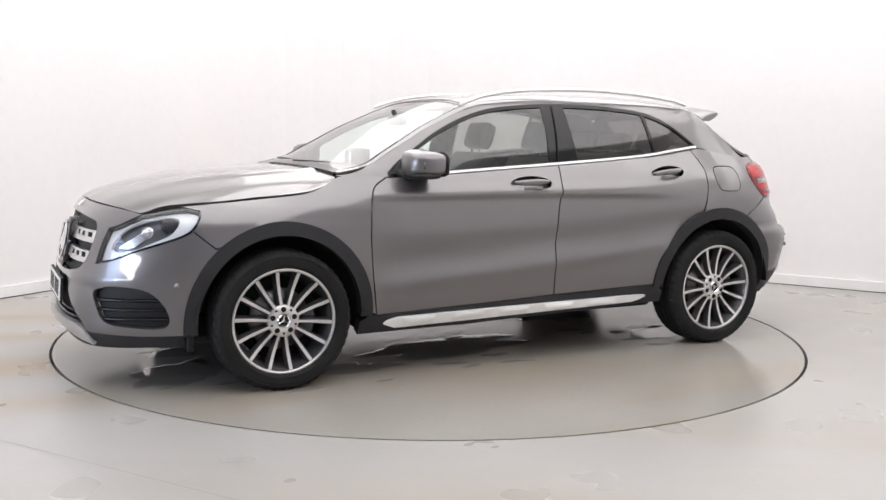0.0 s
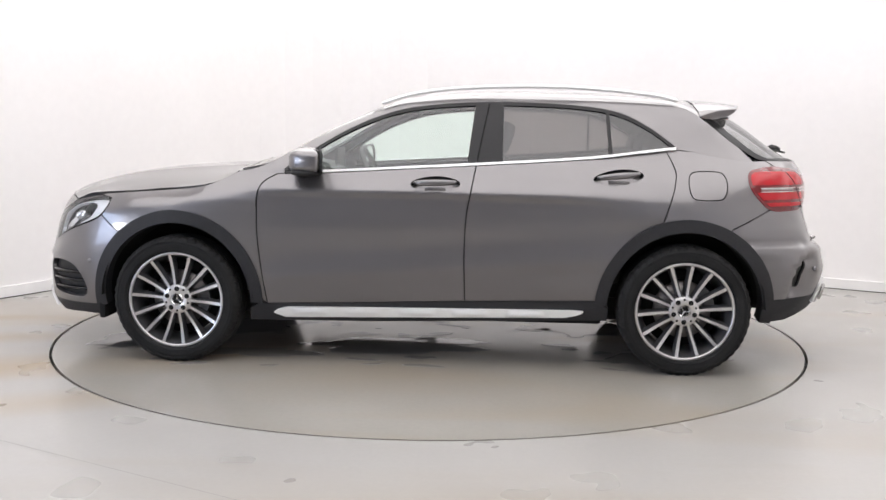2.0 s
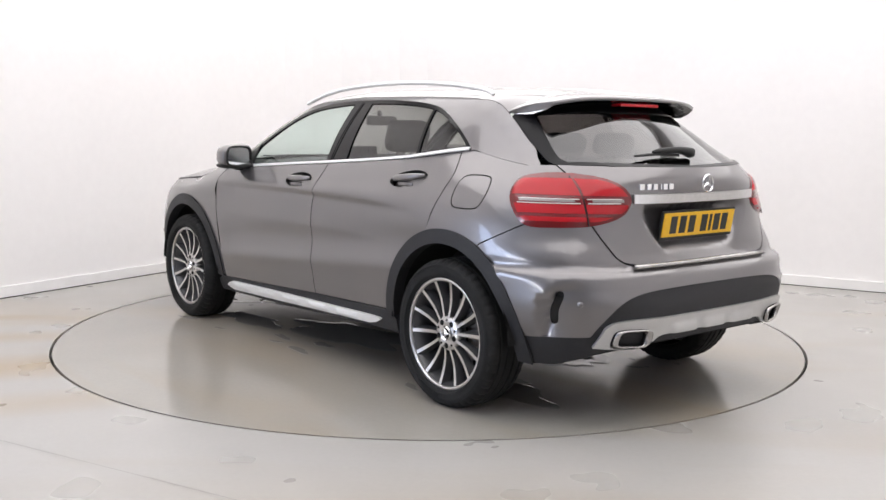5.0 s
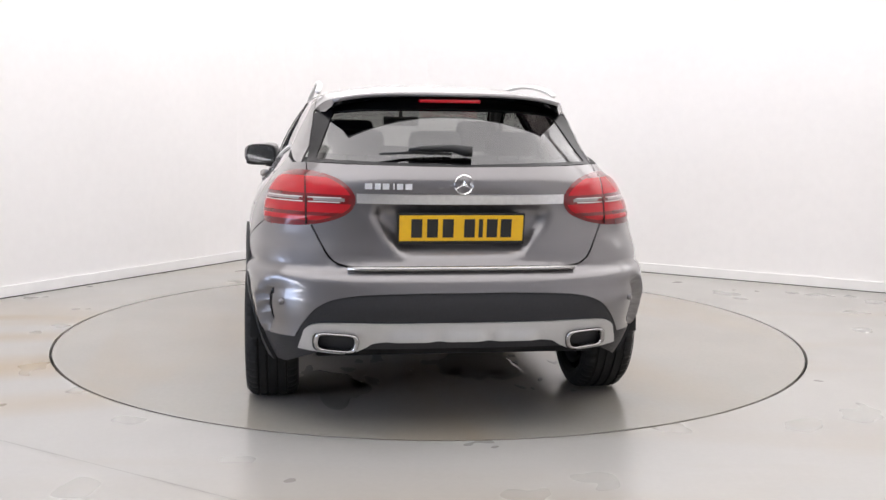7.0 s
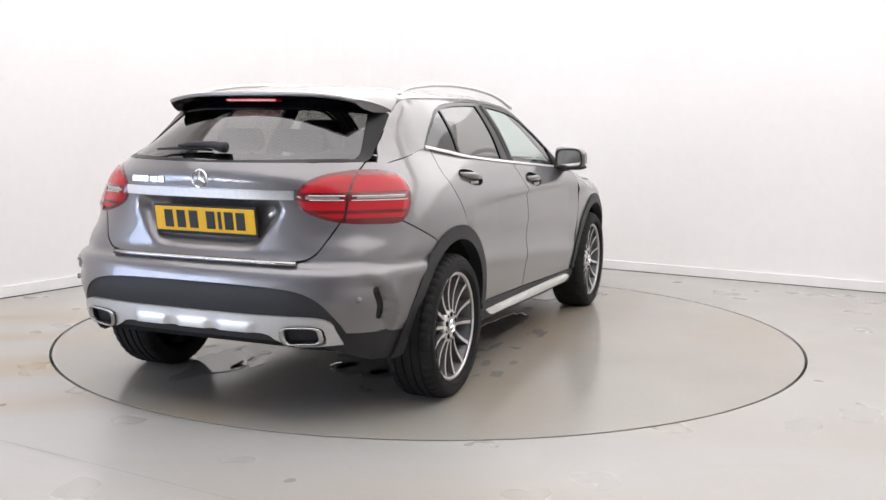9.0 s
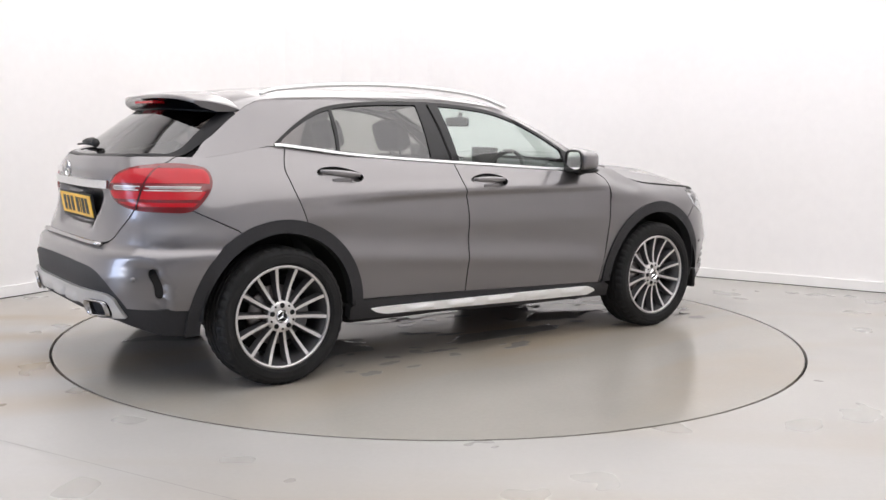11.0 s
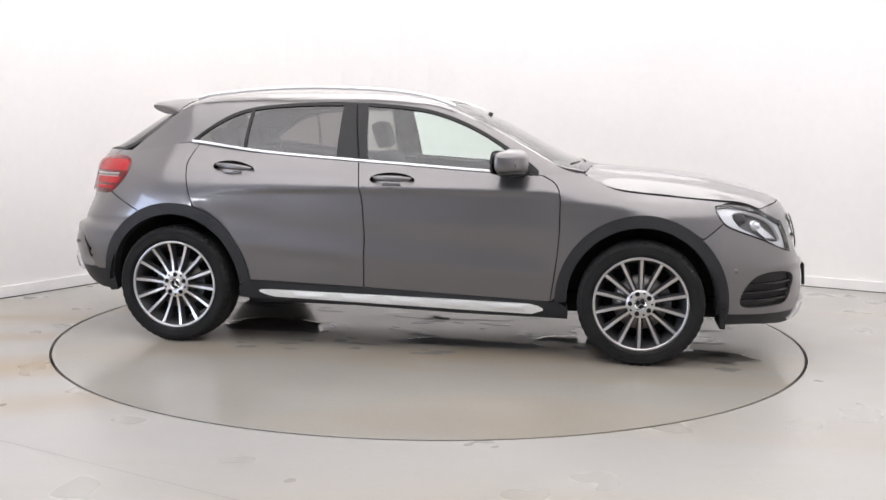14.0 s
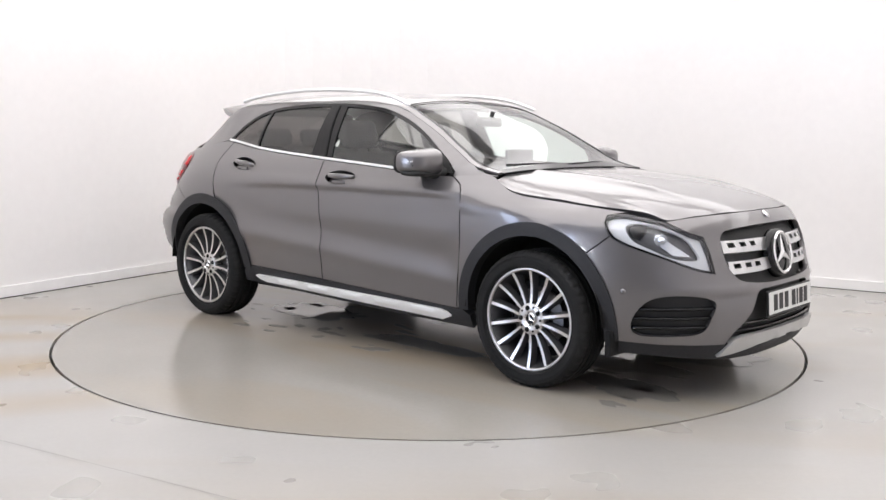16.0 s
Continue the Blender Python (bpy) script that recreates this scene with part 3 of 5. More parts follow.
def shrink(poly, gap, wide=1.0):
    """The outline drawn in by the gap; wide: how much longer a unit of the second axis is."""
    area = sum(a[0] * b[1] - b[0] * a[1] for a, b in zip(poly, poly[1:] + poly[:1]))
    s = 1 if area > 0 else -1
    out = []
    n = len(poly)
    for i in range(n):
        a, b, c = poly[i - 1], poly[i], poly[(i + 1) % n]
        n1 = Vector((-(b[1] - a[1]) * wide, b[0] - a[0])).normalized()
        n2 = Vector((-(c[1] - b[1]) * wide, c[0] - b[0])).normalized()
        m = n1 + n2
        m = m / max(0.5, m.dot(n1)) if m.length > 0.2 else n1
        out.append((b[0] + s * m.x * gap, b[1] + s * m.y * gap / wide))
    return out


def panel(bm, skin, outline, holes=(), gap=0.0025, depth=0.012, off=0.0, step=0.04, wide=1.0, mirror=False, mat_index=0, lift=None, shaded_rim=False):
    """A piece of sheet: the part of a skin inside the outline, with its rim turned in by depth.
    off lifts it off the skin; wide: how much longer a unit of the second axis is; lift(a, b): extra height."""
    from mathutils.geometry import delaunay_2d_cdt
    loops = [shrink(outline, gap, wide)] + [shrink(h, -gap, wide) for h in holes]
    full = []
    for loop in loops:
        dense = []
        for p_, q_ in zip(loop, loop[1:] + loop[:1]):
            n = max(1, math.ceil(math.hypot(q_[0] - p_[0], (q_[1] - p_[1]) * wide) / (step * 0.9)))
            dense += [(p_[0] + (q_[0] - p_[0]) * i / n, p_[1] + (q_[1] - p_[1]) * i / n) for i in range(n)]
        full.append(dense)
    loops = full
    verts, edges = [], []
    for loop in loops:
        k = len(verts)
        verts += [Vector(p_) for p_ in loop]
        edges += [(k + i, k + (i + 1) % len(loop)) for i in range(len(loop))]
    rim = np.array([(v.x, v.y * wide) for v in verts])
    a0, a1 = min(v.x for v in verts), max(v.x for v in verts)
    b0, b1 = min(v.y for v in verts), max(v.y for v in verts)
    i = 0
    b = b0 + step * 0.5 / wide
    while b < b1:
        a = a0 + step * (0.25 if i % 2 else 0.75)
        while a < a1:
            if inside((a, b), loops[0]) and not any(inside((a, b), h) for h in loops[1:]):
                if np.min((rim[:, 0] - a) ** 2 + (rim[:, 1] - b * wide) ** 2) > (0.45 * step) ** 2:
                    verts.append(Vector((a, b)))
            a += step
        b += step * 0.87 / wide
        i += 1
    out = delaunay_2d_cdt(verts, edges, [], 0, 1e-6)
    pts, tris = out[0], out[2]

    def place(a, b):
        p_ = Vector(skin(a, b))
        e = 0.004
        d1 = Vector(skin(a + e, b)) - Vector(skin(a - e, b))
        d2 = Vector(skin(a, b + e)) - Vector(skin(a, b - e))
        nrm = d1.cross(d2)
        nrm = nrm.normalized() if nrm.length > 1e-9 else Vector((0, 1, 0))
        return p_, nrm

    spots = [place(p_.x, p_.y) for p_ in pts]
    # the normal must look outwards from the car's middle
    turn = 1 if sum(n_.dot(p_ - Vector((p_.x * 0.6, 0, 0.55))) for p_, n_ in spots) > 0 else -1
    new_verts, low = [], {}
    flip = Vector((1, -1, 1)) if mirror else Vector((1, 1, 1))
    for (p_, n_), q_ in zip(spots, pts):
        n_ = n_ * turn
        h = off + (lift(q_.x, q_.y) if lift else 0.0)
        new_verts.append(bm.verts.new((p_ + n_ * h) * flip))
    made = []
    for t_ in tris:
        a_, b_, c_ = (pts[k] for k in t_[:3])
        if abs((b_ - a_).x * (c_ - a_).y - (b_ - a_).y * (c_ - a_).x) * wide < 1e-6:
            continue
        c = sum((pts[k] for k in t_), Vector((0, 0))) / len(t_)
        c = (c.x, c.y)
        if not inside(c, loops[0]) or any(inside(c, h) for h in loops[1:]):
            continue
        vs = [new_verts[k] for k in t_]
        try:
            f = bm.faces.new(vs)
        except ValueError:
            continue
        f.normal_update()
        want = spots[t_[0]][1] * turn * flip
        if f.normal.dot(want) < 0:
            f.normal_flip()
        f.material_index = mat_index
        f.smooth = True
        made.append(f)
    if depth:
        index = {v: k for k, v in enumerate(new_verts)}
        for f in made:
            for e in f.edges:
                if len(e.link_faces) == 1:
                    e.smooth = False
                    a, b = e.verts
                    lows = []
                    for v in (a, b):
                        k = index[v]
                        if k not in low:
                            low[k] = bm.verts.new(v.co - spots[k][1] * turn * flip * depth)
                        lows.append(low[k])
                    try:
                        g = bm.faces.new((b, a, lows[0], lows[1]) if [l for l in f.loops if l.vert == a][0].link_loop_next.vert == b else (a, b, lows[1], lows[0]))
                        # black turned-in rims colour the shut-line shade into the panel
                        g.material_index = mat_index + (1 if shaded_rim else 0)
                        g.smooth = False
                    except ValueError:
                        pass
    for v in new_verts:
        if not v.link_faces:
            bm.verts.remove(v)
    return bm


def sheet(name, parent, mat, skin, outline, holes=(), label="", **how):
    return part(name, panel(bmesh.new(), skin, outline, holes, **how), mat, parent, label, smooth=False)


def sides(name, parent, mat, skin, outline, holes=(), label="", **how):
    return [sheet(name, parent, mat, skin, outline, holes, label, mirror=m_, **how) for m_ in (False, True)]

# ---- the car ----
car = new("car")
tagged(car, "grey metallic crossover car with silver roof rails on a turntable", "car")
HUB_X, HUB_Z, ARCH = 1.349, 0.338, 0.462


def front3(*pts):
    return [(u_of(x, y, z), z) for x, y, z in pts]


def nose(*pts):
    return [by_y(True, y, z) for y, z in pts]


def tail(*pts):
    return [by_y(False, y, z) for y, z in pts]


def flank(*pts):
    return [by_x(x, z) for x, z in pts]


def belt(x0, x1, n=14):
    return [(x0 + (x1 - x0) * i / n, glide(GX, BELT_Z, x0 + (x1 - x0) * i / n)) for i in range(n + 1)]


def arch_high(z):
    """The wheel arches are a little taller than round."""
    return z + max(0.0, z - HUB_Z) * 0.035


def arch_line(front, a0, a1, r=ARCH, n=26):
    cx = HUB_X if front else -HUB_X
    return [by_x(x, arch_high(z)) for x, z in arc(cx, HUB_Z, r, a0, a1, n)]


DOOR_FRONT = bend([(0.80, 1.021), (0.872, 0.978), (0.900, 0.913), (0.903, 0.80), (0.902, 0.695), (0.885, 0.516), (0.858, 0.325)])
DOOR_SPLIT = bend([(-0.250, 1.077), (-0.228, 0.95), (-0.205, 0.821), (-0.196, 0.642), (-0.198, 0.50), (-0.203, 0.362)])
DOOR_REAR = bend([(-1.262, 1.164), (-1.290, 1.068), (-1.284, 1.0), (-1.268, 0.932), (-1.215, 0.781)])
SILL_TOP = [(0.858, 0.325), (0.302, 0.343), (-0.203, 0.362), (-0.890, 0.380)]
BONNET_CUT = bend(flank((1.80, 0.893), (1.66, 0.905), (1.489, 0.918), (1.33, 0.932), (1.21, 0.950)) + flank((1.115, 0.985), (1.04, 1.025)))
BUMPER_SPLIT = flank((1.668, 0.700), (1.765, 0.782))
TAIL_SPLIT = flank((-1.580, 0.775)) + front3((-1.77, 0.80, 0.872))
HATCH_CUT = bend(tail((0.622, 0.885), (0.60, 0.84), (0.573, 0.79), (0.53, 0.73), (0.46, 0.707), (0.30, 0.703), (0.0, 0.702)))
HATCH_CUT[-1] = (U_TAIL, 0.702)
LAMP_UNDER = front3((1.752, 0.83, 0.80), (1.782, 0.829, 0.772), (1.847, 0.81, 0.742), (2.004, 0.722, 0.684), (2.10, 0.631, 0.638), (2.165, 0.548, 0.618))
LAMP_INNER = front3((2.165, 0.548, 0.618), (2.135, 0.552, 0.70), (2.100, 0.562, 0.784))
LAMP_TOP = front3((2.100, 0.562, 0.784), (2.06, 0.607, 0.80), (1.97, 0.674, 0.850), (1.857, 0.735, 0.878), (1.78, 0.775, 0.886), (1.735, 0.806, 0.872), (1.730, 0.82, 0.84), (1.752, 0.83, 0.80))
LAMP = chain(bend(LAMP_UNDER, 4), bend(LAMP_INNER, 3), bend(LAMP_TOP, 4))
NOSE_CUT = bend(front3((1.97, 0.672, 0.856), (2.05, 0.53, 0.876)) + nose((0.30, 0.886), (0.0, 0.888)))
NOSE_CUT[-1] = (U_NOSE, 0.888)
fa = arch_line(True, 51.6, 3, n=20)


def doors():
    shapes = (
        ("front_door", chain(DOOR_FRONT, SILL_TOP[:3], DOOR_SPLIT[::-1], belt(-0.25, 0.80)), (-0.04, 0.980, 0.236, 0.074)),
        ("rear_door", chain(DOOR_SPLIT, SILL_TOP[2:], arch_line(False, 5, 72, n=16), DOOR_REAR[::-1], belt(-1.262, -0.25)), (-0.992, 1.027, 0.236, 0.074)),
    )
    for name, outline, (hx, hz, w, h) in shapes:
        tilt = 0.02 if name == "front_door" else 0.10
        cup = [(hx + math.cos(a) * w / 2 * (1 + 0.08 * math.cos(2 * a)), hz + math.sin(a) * h / 2 - (math.cos(a) * w / 2) * tilt) for a in (2 * math.pi * k / 28 for k in range(28))]

        def crease(u, z):
            # a sharp shoulder line and a soft hollow over the sill
            line = 0.917 - 0.02 * max(0.0, -u) - 0.012 * max(0.0, -u - 0.6)
            low = 0.50 + 0.13 * (0.9 - u) / 1.8
            fade = min(1.0, max(0.0, (0.93 - u) / 0.25)) * min(1.0, max(0.0, (u + 1.12) / 0.4))
            step_ = 1 / (1 + math.exp((z - line) / 0.004))
            ahead = min(1.0, max(0.0, (0.95 - u) / 0.2))
            under = -0.018 * step_ * max(0.0, 1 - (line - z) / 0.175) * fade
            hollow = -0.012 * math.exp(-((z - low - 0.09) / 0.075) ** 2) * ahead
            ridge = 0.008 * math.exp(-((z - low + 0.03) / 0.045) ** 2) * ahead
            return under + hollow + ridge

        for m_ in (False, True):
            door = sheet(name, car, [PAINT, BLACK_MATT], body, outline, [cup], "grey metallic car door, closed", lift=crease, step=0.015, gap=0.0032, depth=0.02, shaded_rim=True, mirror=m_)
            bowl = [(a, b) for a, b in cup]
            sheet("handle_recess", door, PAINT, body, bowl, off=-0.02, depth=0, gap=-0.004, mirror=m_, step=0.02, lift=lambda u, z: -0.02)
            bm = bmesh.new()
            pts = []
            for k in range(11):
                s = k / 10 * 2 - 1
                x = hx - s * (w / 2 - 0.008)
                z = hz + 0.008 - (x - hx) * -tilt * -1
                p_ = body(x, z)
                pts.append(Vector((x, (p_[1] + 0.024 * (1 - s * s) ** 0.5 + 0.002) * (-1 if m_ else 1), z)))
            tube(bm, pts, [0.010 + 0.008 * (1 - (k / 10 * 2 - 1) ** 2) for k in range(11)], 10, 0.75)
            part("handle", bm, PAINT, door, "grey painted grab handle")
            bm = bmesh.new()
            p_ = body(hx - 0.01, hz - 0.024)
            s_ = -1 if m_ else 1
            box(bm, hx - 0.055, hx + 0.055, min(s_ * (p_[1] - 0.004), s_ * (p_[1] + 0.004)), max(s_ * (p_[1] - 0.004), s_ * (p_[1] + 0.004)), hz - 0.034, hz - 0.016, 0.003)
            part("handle_insert", bm, PAINT, door, "grey handle insert")


doors()

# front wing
sides("front_wing", car, [PAINT, BLACK_MATT], body, chain(DOOR_FRONT[::-1], [(0.86, 1.03), (1.0, 1.035)], BONNET_CUT[::-1], LAMP_TOP[5:], BUMPER_SPLIT[::-1], fa[:1], arch_line(True, 51.6, 179, n=30)), label="grey metallic front wing", step=0.03, gap=0.003, depth=0.02, shaded_rim=True, lift=lambda u, z: 0.007 * math.exp(-((z - 0.865 - 0.02 * (1.3 - u)) / 0.022) ** 2) * max(0.0, min(1.0, (1.75 - u) / 0.5)))

# bonnet: its rim follows the wings
cut3 = [body(u, z) for u, z in BONNET_CUT]
nose3 = [body(u, z) for u, z in NOSE_CUT]
bonnet_half = [(1.04, 0.0), (1.035, 0.45), (1.02, 0.66)] + [(x, y) for x, y, z in cut3[::-1]] + [(x, y) for x, y, z in nose3]
bonnet_all = chain(bonnet_half, [(x, -y) for x, y in bonnet_half[::-1]])
sheet("bonnet", car, [PAINT, BLACK_MATT], bonnet, bonnet_all, label="grey metallic bonnet, shut", step=0.03, gap=0.004, depth=0.02, shaded_rim=True)

# front bumper with its openings
GRILLE = twice(bend(nose((0.0, 0.822), (0.2, 0.822), (0.38, 0.812), (0.452, 0.797), (0.482, 0.75), (0.478, 0.68), (0.448, 0.615), (0.385, 0.575), (0.2, 0.557), (0.0, 0.553)), 4)[1:-1], U_NOSE)
FOG = ring(front3((1.878, 0.80, 0.37), (1.915, 0.793, 0.455), (1.985, 0.757, 0.507), (2.10, 0.665, 0.517), (2.180, 0.570, 0.49), (2.172, 0.58, 0.42), (2.14, 0.612, 0.350), (2.05, 0.69, 0.330), (1.92, 0.78, 0.328)), 5)
low_half = [(U_NOSE, 0.528)] + bend(nose((0.25, 0.527), (0.30, 0.508), (0.361, 0.421), (0.472, 0.332)), 4) + nose((0.50, 0.284))
bumper_half = [(U_NOSE, 0.888)] + NOSE_CUT[::-1][1:] + LAMP_TOP[0:3][::-1] + LAMP_INNER[::-1] + bend(LAMP_UNDER, 4)[::-1] + BUMPER_SPLIT[::-1] + arch_line(True, 51, -6, n=18) + flank((1.84, 0.288)) + front3((2.0, 0.72, 0.284)) + low_half[::-1]
sheet("front_bumper", car, PAINT, wrap, twice(chain(bumper_half), U_NOSE), [GRILLE, FOG, [(2 * U_NOSE - a, b) for a, b in FOG]], label="grey metallic front bumper", step=0.025, depth=0.025, lift=lambda u, z: 0.012 * math.exp(-max(0.0, z - 0.535) / 0.035 - max(0.0, 0.535 - z) / 0.010) * min(1.0, max(0.0, (abs(u - U_NOSE) - 0.30) / 0.1)) * min(1.0, max(0.0, (0.95 - abs(u - U_NOSE)) / 0.2)))
bumper_front = bpy.data.objects["front_bumper"]


# rear quarter: lower skin with the filler flap
FLAP = ring([(-1.352, 0.993), (-1.362, 1.045), (-1.40, 1.062), (-1.50, 1.062), (-1.538, 1.045), (-1.550, 0.993), (-1.535, 0.938), (-1.50, 0.920), (-1.40, 0.920), (-1.365, 0.938)], 4)
FLAP = [by_x(x, z) for x, z in FLAP]
LAMP_SPLIT = front3((-1.952, 0.612, 0.885), (-1.93, 0.622, 0.983), (-1.862, 0.645, 1.083)) + tail((0.63, 1.121))
quarter = chain(DOOR_REAR, arch_line(False, 73, 118, n=14), TAIL_SPLIT, front3((-1.88, 0.70, 0.885)), LAMP_SPLIT, flank((-1.745, 1.120)), [by_x(x, z + 0.004) for x, z in belt(-1.66, -1.262, 8)])
for m_ in (False, True):
    q_ = sheet("rear_quarter_panel", car, [PAINT, BLACK_MATT], body, quarter, [] if m_ else [FLAP], "grey metallic rear quarter panel", step=0.03, gap=0.0028, depth=0.02, shaded_rim=True, mirror=m_)
    if not m_:
        sheet("filler_flap", q_, [PAINT, BLACK_MATT], body, FLAP, label="rounded square filler flap, shut", step=0.03, depth=0.012, shaded_rim=True)

# tailgate lower skin with the sunk plate field
FIELD = twice([(U_TAIL, 0.957)] + bend(tail((0.20, 0.957), (0.352, 0.955), (0.366, 0.90), (0.335, 0.85), (0.285, 0.785), (0.238, 0.753), (0.1, 0.748), (0.0, 0.748)), 4), U_TAIL)


FIELD_EDGE = [(p_[0] + (q_[0] - p_[0]) * i / 4, p_[1] + (q_[1] - p_[1]) * i / 4) for p_, q_ in zip(FIELD, FIELD[1:] + FIELD[:1]) for i in range(4)]


def field_depth(u, z):
    if not inside((u, z), FIELD):
        return 0.0
    d = min((a - u) ** 2 + (b - z) ** 2 for a, b in FIELD_EDGE) ** 0.5
    return -0.042 * min(1.0, d / 0.03)


hatch_half = [(U_TAIL, 1.114)] + [by_y(False, y, 1.114 + 0.014 * y) for y in (0.15, 0.3, 0.4, 0.5, 0.57)] + LAMP_SPLIT[::-1] + HATCH_CUT
hatch = sheet("tailgate", car, [PAINT, BLACK_MATT], wrap, twice(chain(hatch_half), U_TAIL), label="grey metallic tailgate, shut", step=0.022, lift=field_depth, gap=0.004, depth=0.025, shaded_rim=True)

# rear bumper
LIP_Z, LIP_X = (0.40, 0.44, 0.50, 0.56, 0.60, 0.66), (-1.885, -1.895, -1.905, -1.92, -1.945, -2.02)
LIP_U = [by_x(x, z)[0] for x, z in zip(LIP_X, LIP_Z)]


def lip(z):
    return glide(LIP_Z, LIP_U, z)


VENT = ring([(lip(0.595) - 0.024, 0.602), (lip(0.595) - 0.046, 0.598), (lip(0.53) - 0.050, 0.53), (lip(0.475) - 0.050, 0.475), (lip(0.462) - 0.036, 0.462), (lip(0.475) - 0.024, 0.475), (lip(0.53) - 0.022, 0.53)], 4)
MID_EDGE = bend(tail((0.0, 0.603), (0.25, 0.602), (0.47, 0.592), (0.585, 0.553), (0.655, 0.47), (0.682, 0.415)), 5)
rear_half = HATCH_CUT[::-1] + front3((-1.88, 0.70, 0.885)) + TAIL_SPLIT[::-1] + arch_line(False, 118, 172, n=14) + flank((-1.80, 0.405)) + MID_EDGE[::-1]


def bumper_step(u, z):
    v = u if u > U_TAIL else 2 * U_TAIL - u
    d = v - lip(z)
    in_z = min(1.0, max(0.0, (z - 0.40) / 0.05)) * min(1.0, max(0.0, (0.650 - z) / 0.03))
    corner = (0.018 * math.exp(-d / 0.10) if d > 0 else -0.034 * math.exp(d / 0.09)) * in_z
    return corner + 0.012 * math.exp(-((z - 0.655) / 0.03) ** 2) - 0.010 * math.exp(-((z - 0.70) / 0.012) ** 2)
rb = sheet("rear_bumper", car, PAINT, wrap, twice(chain(rear_half), U_TAIL), [VENT, [(2 * U_TAIL - a, b) for a, b in VENT]], label="grey metallic rear bumper", step=0.022, depth=0.02, lift=bumper_step)

for s_ in (0, 1):
    v_ = VENT if not s_ else [(2 * U_TAIL - a, b) for a, b in VENT]
    sheet("vent", rb, BLACK_TRIM, wrap, v_, gap=-0.004, off=-0.030, depth=0)
low_rear = [(U_TAIL, 0.612)] + [(a, b + 0.006) for a, b in MID_EDGE] + flank((-1.80, 0.412)) + arch_line(False, 171, 188, n=4) + flank((-1.77, 0.27)) + front3((-1.90, 0.72, 0.275), (-2.02, 0.57, 0.345)) + tail((0.40, 0.372), (0.0, 0.372))
sheet("lower_valance", rb, CLADDING, wrap, twice(chain(low_rear), U_TAIL), label="black grained lower valance", off=-0.006, step=0.04, depth=0.03)
DIFF = twice([(U_TAIL, 0.486)] + bend(tail((0.30, 0.487), (0.56, 0.488), (0.635, 0.468), (0.652, 0.43), (0.668, 0.375)), 4) + bend(tail((0.668, 0.372), (0.56, 0.362), (0.468, 0.360), (0.40, 0.385), (0.345, 0.408), (0.15, 0.410), (0.0, 0.410)), 4), U_TAIL)
PIPE = ring(tail((0.428, 0.40), (0.44, 0.438), (0.515, 0.447), (0.59, 0.445), (0.606, 0.415), (0.596, 0.376), (0.52, 0.368), (0.45, 0.366)), 4)


def diff_ribs(u, z):
    h = 0.0
    for y in (0.0, 0.24, -0.24):
        h = max(h, 0.012 * min(1.0, max(0.0, (0.105 - abs((u - U_TAIL) - y)) / 0.03)) * min(1.0, max(0.0, (0.452 - z) / 0.015)))
    return h


df = sheet("diffuser", rb, SILVER, wrap, DIFF, [PIPE, [(2 * U_TAIL - a, b) for a, b in PIPE]], label="silver lower bumper trim", off=0.010, step=0.018, depth=0.02, lift=diff_ribs)
for k in (1, -1):
    pipe = PIPE if k > 0 else [(2 * U_TAIL - a, b) for a, b in PIPE]
    bm = bmesh.new()
    mid = sum((Vector(wrap(a, b)) for a, b in pipe), Vector()) / len(pipe)
    rings = []
    for grow, back in ((1.0, -0.016), (0.96, -0.030), (0.84, -0.030), (0.76, -0.012), (0.74, 0.10)):
        rings.append([bm.verts.new(mid + (Vector(wrap(a, b)) - mid) * grow + Vector((back, 0, 0))) for a, b in pipe])
    n = len(pipe)
    for a, b in zip(rings, rings[1:]):
        for i in range(n):
            f = bm.faces.new((a[i], a[(i + 1) % n], b[(i + 1) % n], b[i]))
            f.material_index = 1 if b is rings[-1] else 0
    f = bm.faces.new(rings[-1])
    f.material_index = 1
    bmesh.ops.recalc_face_normals(bm, faces=bm.faces)
    part("exhaust_tip", bm, [DULL_CHROME, GAP], rb, "chrome-framed oblong exhaust opening")
# loading-edge strip and parking sensors
bm = bmesh.new()
pts = [Vector((body(*by_y(False, abs(y), 0.694))[0] - 0.006, y, 0.700)) for y in [-0.47 + 0.094 * i for i in range(11)]]
tube(bm, pts, 0.011, 8, 1.6)
part("loading_edge_strip", bm, DULL_CHROME, rb, "brushed metal loading edge strip")
for front, spots in ((False, ((0.29, 0.645), (0.74, 0.56))), (True, ((0.0, 0.0),))):
    for y, z in spots:
        for s_ in (1, -1):
            if front:
                p_ = Vector(body(*front3((1.863, 0.85, 0.532))[0]))
                nrm = Vector((0.42, 0.9, 0)).normalized()
            else:
                p_ = Vector(body(*by_y(False, y, z)))
                nrm = Vector((-1, 0.1, 0)).normalized() if y < 0.5 else Vector((-0.7, 0.7, 0)).normalized()
            bm = bmesh.new()
            revolve(bm, [(0.0005, 0.004), (0.010, 0.004), (0.011, 0.0), (0.0125, 0.0), (0.0125, -0.01)], 16)
            q_ = Vector((0, 1, 0)).rotation_difference(nrm).to_matrix().to_4x4()
            bmesh.ops.transform(bm, matrix=Matrix.Translation(p_ + nrm * 0.002) @ q_, verts=bm.verts)
            if s_ < 0:
                bmesh.ops.scale(bm, vec=(1, -1, 1), verts=bm.verts)
                bmesh.ops.reverse_faces(bm, faces=bm.faces)
            part("parking_sensor", bm, PAINT, bumper_front if front else rb)

